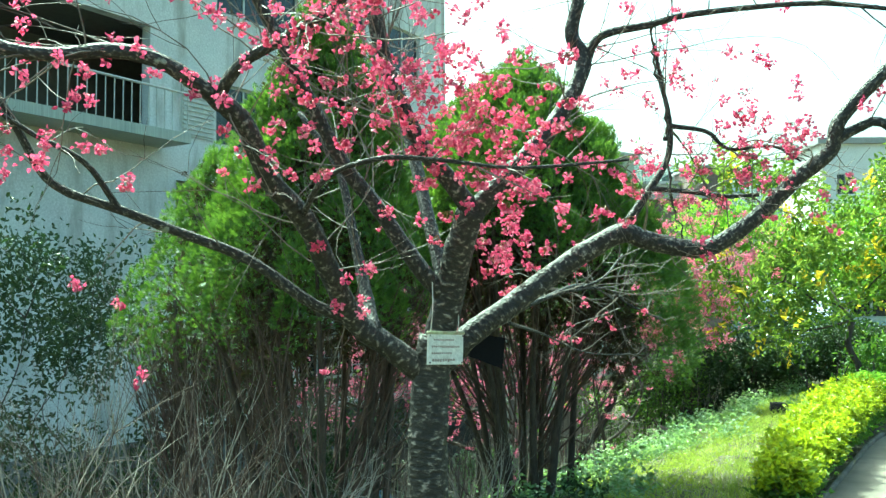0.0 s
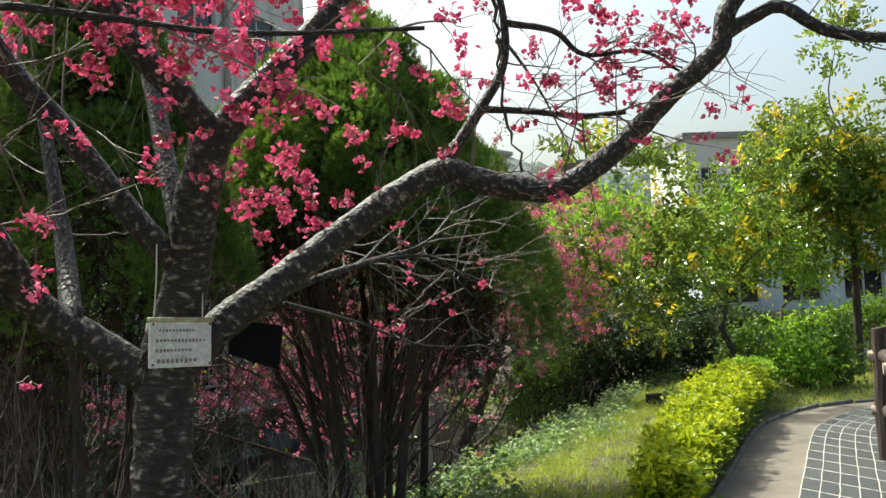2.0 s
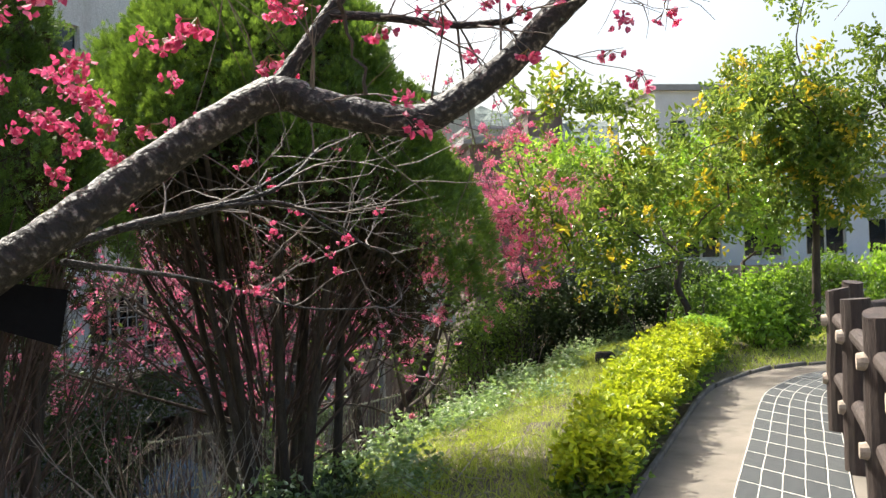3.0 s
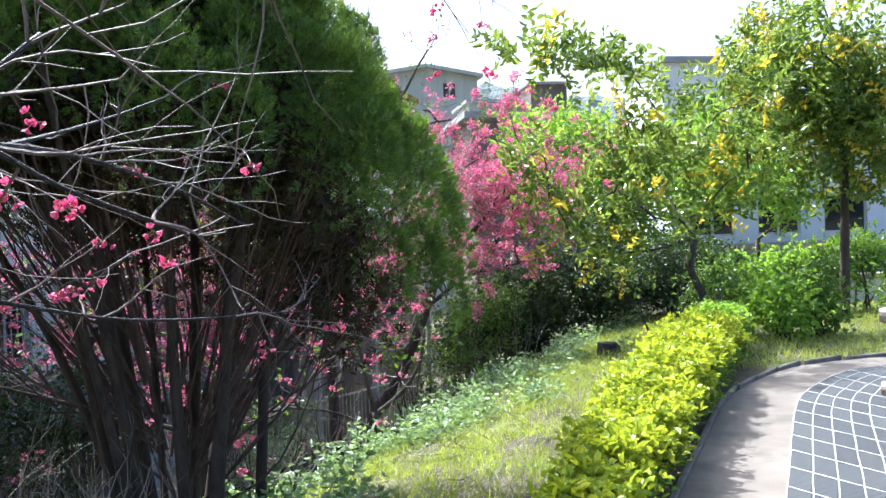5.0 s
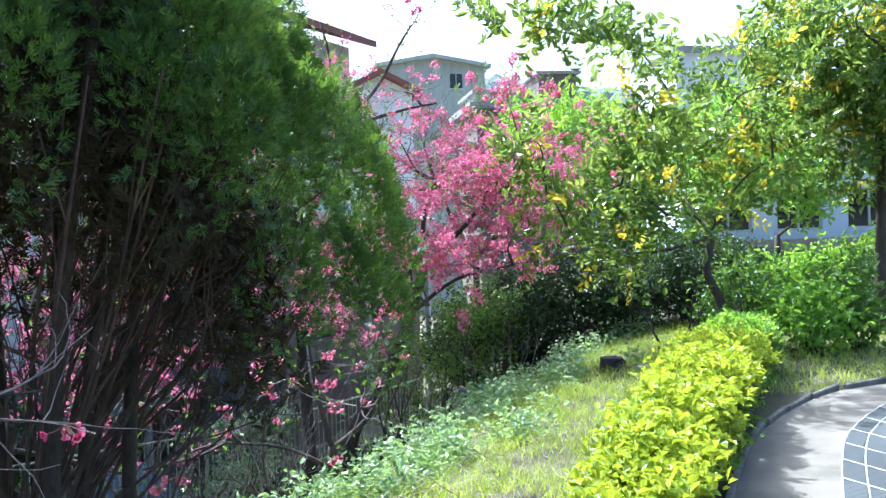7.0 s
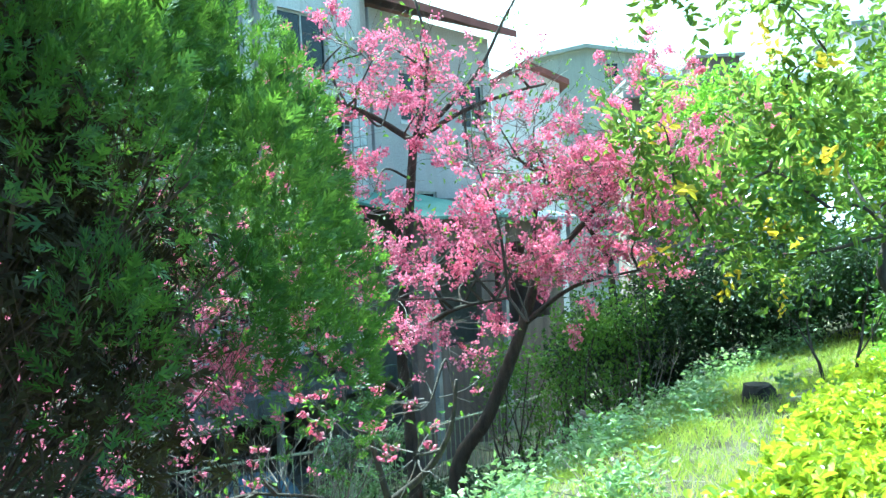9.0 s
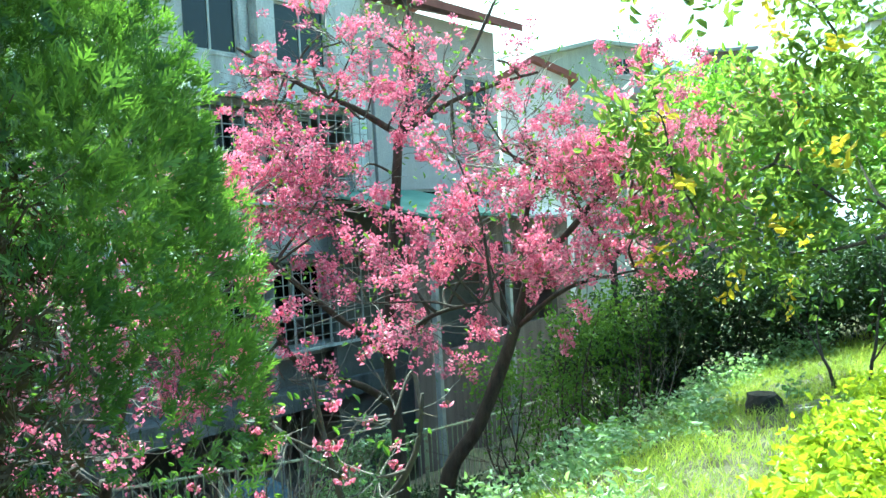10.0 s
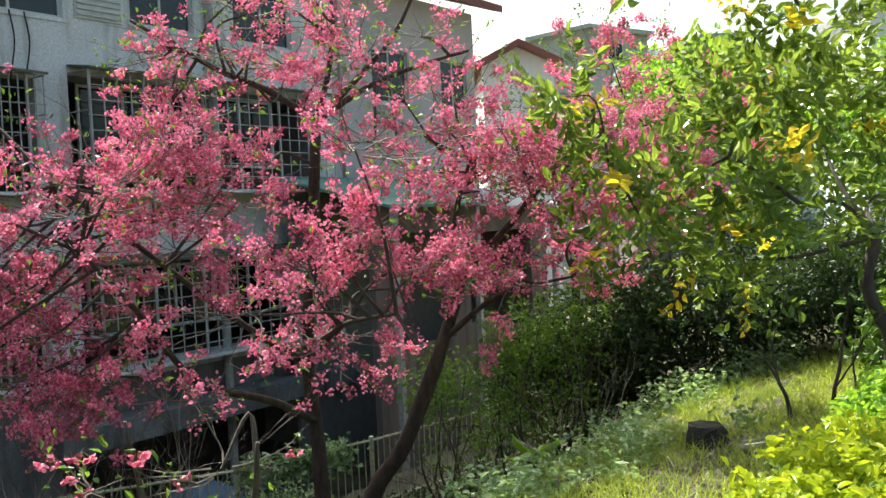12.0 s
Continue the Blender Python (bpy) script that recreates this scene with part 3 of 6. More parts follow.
# ---- the old cherry with the hanging board ----
def old_cherry():
    at = np.array([-0.05, 4.0, float(ground_z(-0.05, 4.0)) - 0.05])
    top = thing("cherry_tree", at, "old cherry tree with dark banded bark and deep pink blossom", "tree")
    rng = np.random.default_rng(21)
    limbs = {
        "trunk": ([(-0.10, 4.0, -0.20), (-0.09, 4.0, 0.10), (-0.08, 4.0, 0.5), (-0.07, 4.0, 0.86), (-0.06, 4.0, 1.08), (-0.03, 4.0, 1.31)], 0.125, 0.095),
        "stem": ([(-0.03, 4.0, 1.25), (0.03, 3.95, 1.50), (0.07, 3.88, 1.68), (0.13, 3.81, 1.86)], 0.088, 0.072),
        "arm_right": ([(0.12, 3.82, 1.82), (0.22, 3.80, 1.93), (0.35, 3.80, 2.06), (0.50, 3.83, 2.24), (0.62, 3.86, 2.48), (0.57, 3.86, 2.62), (0.60, 3.84, 2.80), (0.55, 3.8, 3.1)], 0.062, 0.030),
        "arm_top": ([(0.62, 3.86, 2.46), (0.69, 3.84, 2.60), (0.90, 3.80, 2.64), (1.08, 3.75, 2.67), (1.50, 3.60, 2.66), (1.80, 3.50, 2.60)], 0.030, 0.010),
        "arm_left": ([(0.14, 3.81, 1.82), (0.04, 3.75, 1.96), (-0.06, 3.70, 2.07), (-0.14, 3.65, 2.22), (-0.24, 3.6, 2.5), (-0.30, 3.55, 2.9)], 0.056, 0.028),
        "upper_left": ([(0.01, 3.95, 1.48), (-0.11, 3.90, 1.62), (-0.28, 3.85, 1.87), (-0.42, 3.80, 2.05), (-0.55, 3.70, 2.31), (-0.64, 3.60, 2.50), (-0.8, 3.5, 2.8)], 0.052, 0.026),
        "left": ([(-0.08, 4.0, 1.14), (-0.24, 3.95, 1.27), (-0.38, 3.90, 1.38), (-0.47, 3.75, 1.59), (-0.55, 3.60, 1.79), (-0.66, 3.45, 1.93), (-0.73, 3.30, 2.12), (-0.82, 3.20, 2.21)], 0.070, 0.044),
        "left_far": ([(-0.81, 3.21, 2.20), (-0.97, 3.10, 2.30), (-1.13, 3.05, 2.33), (-1.30, 2.95, 2.29), (-1.46, 2.90, 2.31), (-1.7, 2.85, 2.42)], 0.040, 0.024),
        "left_high": ([(-0.81, 3.21, 2.20), (-0.69, 3.10, 2.30), (-0.50, 3.00, 2.37), (-0.32, 2.95, 2.48), (-0.15, 2.9, 2.7)], 0.032, 0.016),
        "left_low": ([(-0.40, 3.90, 1.38), (-0.57, 3.79, 1.47), (-0.80, 3.70, 1.64), (-1.09, 3.60, 1.76), (-1.26, 3.50, 1.83), (-1.48, 3.40, 1.92), (-1.57, 3.30, 2.11), (-1.66, 3.25, 2.3)], 0.034, 0.016),
        "left_low_fork": ([(-1.26, 3.50, 1.83), (-1.36, 3.40, 2.00), (-1.51, 3.30, 2.09), (-1.66, 3.2, 2.2)], 0.018, 0.010),
        "right": ([(-0.02, 4.0, 1.18), (0.13, 4.03, 1.32), (0.29, 4.05, 1.43), (0.54, 4.10, 1.61), (0.80, 4.08, 1.76), (0.92, 4.06, 1.73), (1.10, 4.03, 1.69), (1.21, 4.0, 1.70), (1.39, 3.97, 1.82), (1.55, 3.92, 1.98), (1.69, 3.88, 2.10), (1.73, 3.85, 2.24), (1.96, 3.80, 2.49), (2.15, 3.75, 2.75)], 0.072, 0.030),
        "right_sub": ([(1.70, 3.87, 2.14), (1.79, 3.85, 2.19), (1.87, 3.80, 2.21), (1.98, 3.75, 2.12), (2.15, 3.70, 2.08), (2.35, 3.65, 2.1)], 0.032, 0.018),
        "right_rise": ([(0.80, 4.08, 1.75), (0.94, 4.10, 1.95), (1.04, 4.12, 2.11), (1.05, 4.10, 2.27), (1.00, 4.05, 2.47), (0.96, 4.0, 2.62)], 0.030, 0.008),
        "right_rise_fork": ([(1.05, 4.10, 2.26), (1.22, 4.10, 2.23), (1.32, 4.10, 2.15), (1.52, 4.10, 2.16), (1.65, 4.10, 2.09)], 0.016, 0.006),
        "right_cross": ([(0.95, 4.10, 1.97), (1.10, 4.05, 1.95), (1.27, 4.0, 1.92), (1.40, 3.95, 1.92)], 0.016, 0.010),
        "low_spray": ([(0.26, 4.05, 1.38), (0.45, 4.30, 1.46), (0.62, 4.50, 1.51), (0.81, 4.60, 1.57), (0.94, 4.70, 1.70)], 0.018, 0.006),
        "low_spray_fork": ([(0.62, 4.50, 1.51), (0.83, 4.60, 1.52), (0.97, 4.70, 1.44), (1.15, 4.80, 1.36)], 0.010, 0.004),
        "cross_shoot": ([(-0.56, 3.58, 1.80), (-0.42, 3.2, 1.9), (-0.21, 3.0, 1.94), (0.0, 3.05, 1.94), (0.27, 3.10, 1.92), (0.67, 3.20, 1.96)], 0.016, 0.006),
        "back_limb": ([(0.02, 3.97, 1.48), (-0.12, 4.3, 2.1), (-0.18, 4.40, 2.35), (-0.25, 4.30, 2.54), (-0.32, 4.20, 2.79), (-0.36, 4.20, 3.1)], 0.042, 0.03),
        "far_spray": ([(0.40, 4.22, 1.44), (0.75, 5.0, 1.55), (1.0, 5.5, 1.50), (1.2, 5.95, 1.38)], 0.014, 0.004),
        "far_spray_high": ([(0.45, 4.3, 1.45), (0.6, 5.2, 1.55), (0.75, 5.9, 1.70), (0.95, 6.3, 1.85)], 0.012, 0.004),
        "far_spray_low": ([(0.30, 4.1, 1.36), (0.55, 5.0, 1.28), (0.9, 5.6, 1.14), (1.35, 6.1, 1.10)], 0.012, 0.003),
        "overhang": ([(1.03, 4.11, 2.2), (1.25, 4.9, 2.40), (1.55, 5.6, 2.38), (1.85, 6.2, 2.20)], 0.014, 0.004),
        "old_spur": ([(-0.30, 3.93, 1.33), (-0.36, 4.1, 1.55), (-0.42, 4.2, 1.8), (-0.5, 4.3, 2.1), (-0.7, 4.4, 2.4)], 0.045, 0.016),
    }
    lines = {}
    for name, (pts, r0, r1) in limbs.items():
        line = smooth_line(pts, 7)
        lines[name] = line
        g = tube(Geo(), line - at, r0 * 0.8, r1 * 0.85, 14 if r0 > 0.05 else 9, 0, 0.07, rng, 0.8, True)
        part("trunk" if name == "trunk" else "limb", g, CHERRY_BARK, top, smooth=True)
    # outer shoots and where they flower
    shoots = [("arm_right", 14, 0.55, 0.5), ("arm_left", 14, 0.5, 0.7), ("upper_left", 14, 0.5, 0.6), ("left", 8, 0.5, 0.5), ("left_far", 9, 0.4, 0.6), ("left_high", 12, 0.45, 0.9), ("left_low", 4, 0.3, 0.4), ("left_low_fork", 2, 0.3, 0.5), ("arm_top", 5, 0.35, 0.4), ("right_rise", 5, 0.3, 0.6), ("right_rise_fork", 6, 0.25, 0.9), ("right_cross", 5, 0.25, 0.7), ("back_limb", 9, 0.5, 0.8), ("old_spur", 4, 0.4, 0.3), ("low_spray", 7, 0.28, 0.45), ("low_spray_fork", 4, 0.22, 0.35), ("right_sub", 3, 0.22, 0.5), ("cross_shoot", 6, 0.22, 0.6), ("right", 7, 0.32, 0.8), ("far_spray", 11, 0.32, 0.45), ("far_spray_high", 9, 0.32, 0.5), ("far_spray_low", 7, 0.3, 0.15), ("overhang", 7, 0.3, 0.8), ("overhang", 4, 0.4, 0.9)]
    spots, heavy = [], []
    twigs = Geo()
    for name, count, length, bloom in shoots:
        line = lines[name]
        for _ in range(count if "spray" in name or name == "overhang" else int(count * 1.6)):
            i = int(len(line) * (0.3 + 0.69 * rng.random()))
            i = min(i, len(line) - 2)
            way = unit(unit(line[i + 1] - line[i]) * 0.7 + rng.normal(size=3) * 0.75 + np.array([0, 0, 0.15]))
            tips = []
            grow(twigs, line[i] - at, way, length * (0.6 + 0.7 * rng.random()), 0.0036, 1, rng, tips, 0.7, 0.02, 3, 4)
            for p, w in tips:
                q = p + at
                if rng.random() < bloom * 0.75 and not (0.25 < q[0] < 1.6 and q[2] < 1.5 and q[1] < 4.1):
                    spots.append(q)
    tagged(part("twig_growth", twigs, TWIG, top), kind="stuff")
    # heavy bunches that hang near the walk
    for c, n, s in (((0.16, 3.3, 1.78), 5, 0.07), ((0.45, 4.2, 1.72), 9, 0.10), ((0.30, 4.25, 1.58), 7, 0.09), ((0.05, 3.3, 2.05), 30, 0.13), ((-0.3, 3.0, 2.2), 20, 0.16), ((0.24, 3.5, 2.2), 34, 0.16), ((-0.1, 3.4, 2.4), 16, 0.16), ((-0.55, 3.1, 2.4), 14, 0.18), ((0.95, 4.1, 1.95), 7, 0.12), ((1.35, 4.0, 2.2), 14, 0.2), ((-1.35, 2.9, 1.95), 8, 0.12), ((-0.42, 3.6, 1.6), 8, 0.1), ((0.6, 3.9, 1.95), 7, 0.12), ((0.15, 3.4, 2.15), 26, 0.20), ((-0.35, 3.2, 2.35), 18, 0.25), ((0.35, 3.6, 2.05), 26, 0.14), ((-0.8, 3.0, 2.3), 24, 0.25), ((0.3, 4.1, 1.75), 14, 0.08), ((1.3, 3.9, 2.25), 22, 0.22), ((-1.4, 2.9, 2.15), 14, 0.2), ((0.1, 3.2, 2.6), 26, 0.25)):
        for _ in range(n):
            heavy.append(np.array(c) + rng.normal(size=3) * s)
    spots = [spots[i] for i in rng.permutation(len(spots))]
    far = [p for p in spots if p[1] > 4.5][:36]
    spots = [p for p in spots if p[1] <= 4.5 and not (p[0] > 0.7 and p[1] > 3.95 and p[2] < 2.0)]
    put_clusters(top, far, CLUSTERS, rng, 0.5, 0.75)
    put_clusters(top, spots[:110], CLUSTERS, rng, 0.65, 1.0)
    put_clusters(top, heavy[:150], CLUSTERS + BIG_CLUSTERS, rng, 0.6, 0.95)
    # the many smaller bunches and buds farther up the twigs
    small = np.array(spots[110:230] + heavy[150:])
    tagged(part("small_blossoms", blossom_mass(small - at, rng, 0.019, 18), PETAL, top), kind="stuff")
    # a beaded vine hanging from the upper arm
    vine = smooth_line([(0.90, 3.80, 2.64), (0.92, 3.80, 2.45), (0.96, 3.79, 2.2), (0.97, 3.80, 1.95), (1.02, 3.82, 1.72)], 8) - at
    part("hanging_vine", tube(Geo(), vine + rng.normal(size=vine.shape) * 0.006, 0.006, 0.004, 6, 0, 0.5, rng), DARK_BARK, top, "thin twisted hanging vine")
    return lines


CHERRY_LINES = old_cherry()


def hanging_board():
    a, b = np.array([-0.06, 3.85, 1.33]), np.array([0.09, 3.99, 1.33])
    ang = math.degrees(math.atan2(b[1] - a[1], b[0] - a[0]))
    w = float(np.linalg.norm(b - a))
    top = thing("tree_sign", (*(a + (0.0, -0.02, 0)), ), "small white board with faded writing hung on the cherry trunk", "sign", turn=ang)
    top.matrix_basis = pose(*(a + (0.0, -0.03, 0)), 0, 2.5, ang)
    g = box(Geo(), 0, 0, -0.135, w, 0.012, 0, bev=0.002)
    part("board", g, SIGN_WHITE, top)
    part("top_rail", box(Geo(), -0.004, -0.006, -0.006, w + 0.004, 0.016, 0.008, bev=0.003), FENCE_PAINT, top, "yellowish strip along the top edge")
    rng = np.random.default_rng(2)
    for r, (n, s, x0) in enumerate(((11, 0.008, 0.028), (14, 0.009, 0.018), (10, 0.009, 0.018), (9, 0.012, 0.022))):
        for k in range(n):
            x = x0 + k * (s + 0.003)
            if x + s > w - 0.012:
                continue
            z = -0.026 - r * 0.028
            part("written_mark", box(Geo(), x, -0.0012, z - s * (0.8 + 0.3 * rng.random()), x + s * (0.6 + 0.3 * rng.random()), -0.0002, z), INK, top)
    for x, z in ((0.008, -0.012), (w - 0.008, -0.012), (0.008, -0.126), (w - 0.008, -0.126)):
        part("rivet", tube(Geo(), [(x, -0.003, z), (x, 0.001, z)], 0.003, 0.003, 8), PLASTIC_BLACK, top)
    for x, tip in ((0.012, (0.03, 0.02, 0.215)), (w - 0.03, (0.16, -0.10, 0.40))):
        part("cord", tube(Geo(), smooth_line([(x, 0.004, 0), (x * 0.9 + tip[0] * 0.1, -0.004, tip[2] * 0.5), tip], 4), 0.0022, 0.0022, 5), CORD, top, "thin pale cord")


hanging_board()


def tree_lamp():
    top = thing("flood_lamp", (0.20, 4.14, 1.26), "black plastic floodlight box fixed behind the cherry trunk", "lamp", turn=20)
    g = Geo()
    v = [(-0.085, 0.0, -0.05), (0.075, 0.0, -0.11), (0.10, 0.02, 0.03), (-0.07, 0.02, 0.06), (-0.075, 0.09, -0.04), (0.06, 0.09, -0.09), (0.085, 0.1, 0.02), (-0.06, 0.1, 0.05)]
    g.add(v, [(0, 1, 2, 3), (7, 6, 5, 4), (0, 4, 5, 1), (1, 5, 6, 2), (2, 6, 7, 3), (3, 7, 4, 0)])
    part("housing", g, PLASTIC_BLACK, top)
    part("bracket", tube(Geo(), [(-0.07, 0.05, 0.0), (-0.13, 0.0, -0.01), (-0.2, -0.06, -0.01)], 0.014, 0.014, 6), PLASTIC_BLACK, top)


tree_lamp()


# ---- thujas ----
def frond_batch(geo, pos, out, size, rng, slot=0):
    """Flat feathery sprays: a spine with paired scale-leaf fingers."""
    n = len(pos)
    along = unit(out)
    side = unit(np.cross(along, rng.normal(size=(n, 3)) * 0.7 + np.array([0, 0, 0.25])))
    up = np.cross(side, along)
    size = size * (0.7 + 0.6 * rng.random(n))
    for f, s, ln in ((0.0, 0, 0.6), (0.45, 0, 0.55), (0.15, 1, 0.50), (0.15, -1, 0.50), (0.42, 1, 0.46), (0.42, -1, 0.46), (0.66, 1, 0.32), (0.66, -1, 0.32)):
        b = pos + along * (size * f)[:, None] - up * (size * 0.12 * f)[:, None]
        d = unit(along + side * s * 0.85 + rng.normal(size=(n, 3)) * 0.12)
        L = (size * ln)[:, None]
        w = np.cross(d, up) * L * 0.12
        v = np.stack([b, b + d * L * 0.45 + w, b + d * L, b + d * L * 0.45 - w], 1).reshape(-1, 3)
        geo.add(v, np.arange(n)[:, None] * 4 + np.array([[0, 1, 2, 3]]), slot)


def thuja(at, radius, z0, z1, seed, stems, label, clumps=150, dens=95, bulge=0.26, tall=0.12, hanging=(), tilt=0.0, fan=120):
    x, y = at
    base = np.array([x, y, float(ground_z(x, y)) - 0.05])
    top = thing("thuja_tree", base, label, "tree")
    rng = np.random.default_rng(seed)
    c = np.array([x, y, 0])
    for k in range(stems):
        th = k * 2.4 + rng.random()
        lean = radius * (0.35 + 0.6 * rng.random())
        foot = base + (math.cos(th) * 0.42 * (0.4 + 0.6 * rng.random()), math.sin(th) * 0.42 * (0.4 + 0.6 * rng.random()), 0)
        head = c + (math.cos(th) * lean, math.sin(th) * lean, z0 + (z1 - z0) * (0.25 + 0.3 * rng.random()))
        mid = foot * 0.55 + head * 0.45 + (0, 0, 0.15)
        part("stem", tube(Geo(), smooth_line([foot, mid + rng.normal(size=3) * 0.04, head], 5) - base, 0.022 + 0.022 * rng.random(), 0.013, 8, 0, 0.1, rng), DARK_BARK, top, smooth=True)
    tw = Geo()
    tips = []
    for k in range(20):
        th, h = rng.random() * 6.28, rng.random()
        foot = base * (1 - h * 0.35) + np.array([x, y, z0 + 0.3]) * h * 0.35 + (math.cos(th) * 0.1, math.sin(th) * 0.1, 0.2)
        grow(tw, foot - base, (math.cos(th) * 0.9, math.sin(th) * 0.9, 0.75), 0.95, 0.009, 2, rng, tips, 0.3, 0.08, 2, 4)
    # long whippy shoots that fan out under the crown
    for k in range(fan):
        th = rng.random() * 6.28
        reach = radius * (0.45 + 0.5 * rng.random())
        h = 0.3 + 0.5 * rng.random()
        low = z0 - tilt * math.cos(th - 0.9)
        foot = base + (math.cos(th) * (0.1 + 0.35 * h), math.sin(th) * (0.1 + 0.35 * h), (low - base[2]) * h)
        head = c + (math.cos(th) * reach, math.sin(th) * reach, low + 0.1 + 0.25 * rng.random())
        mid = foot * 0.5 + head * 0.5 + rng.normal(size=3) * 0.05 - (0, 0, 0.06)
        line = smooth_line([foot, mid, head], 4) - base
        tube(tw, line, 0.010, 0.003, 4)
        for j in (3, 4, 5, 6):
            w = unit(line[-1] - line[0]) + rng.normal(size=3) * 0.35
            tube(tw, [line[j], line[j] + w * 0.14, line[j] + w * 0.3 + (0, 0, 0.05)], 0.004, 0.0015, 3)
    tagged(part("twiggy_undergrowth", tw, BROWN_TWIG, top), kind="stuff")
    outer, inner = Geo(), Geo()
    for k in range(clumps):
        h = ((k + 0.5) / clumps) ** 1.1
        th = k * 2.399963 + rng.normal() * 0.2
        low = z0 - tilt * math.cos(th - 0.9)
        z = low + (z1 - low) * h
        if h < tall:
            r = radius * (0.72 + 0.28 * math.sin(h / tall * math.pi / 2))
        else:
            r = radius * max(0.01, 1 - (h - tall) / (1 - tall)) ** 0.63
        r *= 0.84 + 0.22 * rng.random()
        cc = c + (math.cos(th) * (r - 0.12), math.sin(th) * (r - 0.12), z)
        if k < len(hanging):
            cc = np.array(hanging[k])
            th = math.atan2(cc[1] - y, cc[0] - x)
        n = int(dens * (0.7 + 0.6 * rng.random()))
        d = unit(rng.normal(size=(n, 3)) + np.array([math.cos(th) * 0.7, math.sin(th) * 0.7, 0.7]))
        sz = bulge * (0.7 + 0.6 * rng.random())
        pos = cc + d * np.array([sz * 0.8, sz * 0.8, sz * 1.5]) * (0.72 + 0.28 * rng.random(n))[:, None]
        out = d * 0.75 + np.array([math.cos(th) * 0.2, math.sin(th) * 0.2, 0.55]) + rng.normal(size=(n, 3)) * 0.28
        frond_batch(outer, pos - base, out, 0.052, rng)
        # brown inner fronds; the shade inside the crown is put into their colour
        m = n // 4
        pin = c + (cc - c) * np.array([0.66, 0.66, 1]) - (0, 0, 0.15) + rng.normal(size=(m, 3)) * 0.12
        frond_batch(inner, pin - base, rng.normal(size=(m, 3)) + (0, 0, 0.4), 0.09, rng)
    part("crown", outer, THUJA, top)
    part("inner_foliage", inner, THUJA_INNER_SHADE, top, "brown shaded inner foliage")


thuja((0.70, 7.95), 1.48, 1.52, 3.34, 51, 13, "broad dark green thuja on many dark stems", 290, 270, 0.21, 0.05, ((2.0, 8.0, 1.05), (2.1, 8.15, 0.95), (1.95, 7.8, 1.15), (2.12, 8.05, 1.15), (1.75, 7.5, 1.15)), 0.35, 80)
thuja((-0.85, 6.35), 0.95, 1.30, 3.40, 52, 10, "thuja with bright green feathery edges behind the cherry", 170, 190, 0.18, 0.06, fan=60)
thuja((-2.1, 8.4), 0.9, 0.9, 2.7, 53, 7, "smaller thuja with green sprays at the back", 90, 120, 0.18, 0.15)


# ---- golden hedge: one shrub after another along the kerb ----
def hedge_shrub(at, seed, r, h, green=False):
    base = np.array([*at, float(ground_z(*at)) - 0.04])
    top = thing("hedge_shrub", base, "low green hedge shrub at the far end" if green else "low golden-leaved hedge shrub beside the kerb", "shrub", group="golden hedge")
    rng = np.random.default_rng(seed)
    st, tips = Geo(), []
    for k in range(9):
        th = rng.random() * 6.28
        grow(st, (math.cos(th) * 0.06, math.sin(th) * 0.06, 0), (math.cos(th) * 0.7, math.sin(th) * 0.7, 1.1), h * 0.5, 0.006, 1, rng, tips, 0.5, 0.1, 2, 4)
    tagged(part("stem_growth", st, TWIG, top), kind="stuff")
    g, low = Geo(), Geo()
    n = 62
    for k in range(n):
        u = rng.random()
        th = k * 2.39996 + rng.normal() * 0.3
        z = h * (0.28 + 0.72 * u)
        rr = r * (0.72 + 0.28 * math.sqrt(max(0, 1 - (max(0, u - 0.35) / 0.65) ** 2))) * (0.35 + 0.65 * rng.random() ** 0.4) * (1.0 if u < 0.75 else 1.15 - 0.5 * rng.random())
        cc = np.array([math.cos(th) * rr, math.sin(th) * rr, z * (0.9 + 0.16 * rng.random())])
        m = 26
        d = unit(rng.normal(size=(m, 3)) + np.array([0, 0, 0.9]))
        pos = cc + rng.normal(size=(m, 3)) * np.array([0.042, 0.042, 0.026])
        # lowest leaves go to a greener, darker colour that includes their shade
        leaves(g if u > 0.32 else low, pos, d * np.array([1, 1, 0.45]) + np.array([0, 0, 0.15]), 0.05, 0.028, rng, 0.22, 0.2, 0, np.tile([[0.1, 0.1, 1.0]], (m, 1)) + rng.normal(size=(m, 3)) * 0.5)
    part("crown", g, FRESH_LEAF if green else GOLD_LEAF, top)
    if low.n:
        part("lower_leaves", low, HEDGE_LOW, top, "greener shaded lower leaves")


def hedge():
    """Low and narrow at the near end, fuller farther on, straight past the bend of the kerb."""
    rng = np.random.default_rng(61)
    for k in range(22):
        run = -1.9 + 0.325 * k
        full = min(1.0, max(0.0, (run + 1.6) / 2.2))
        r = 0.14 + 0.115 * full + 0.04 * rng.random()
        x, y = np.array([3.46, 7.85]) + E2 * run + np.array([-0.854, 0.52]) * (0.0 + r)
        hedge_shrub((x + rng.normal() * 0.02, y + rng.normal() * 0.02), 100 + k, r, 0.36 + 0.12 * full + 0.07 * rng.random(), run > 3.9)


hedge()


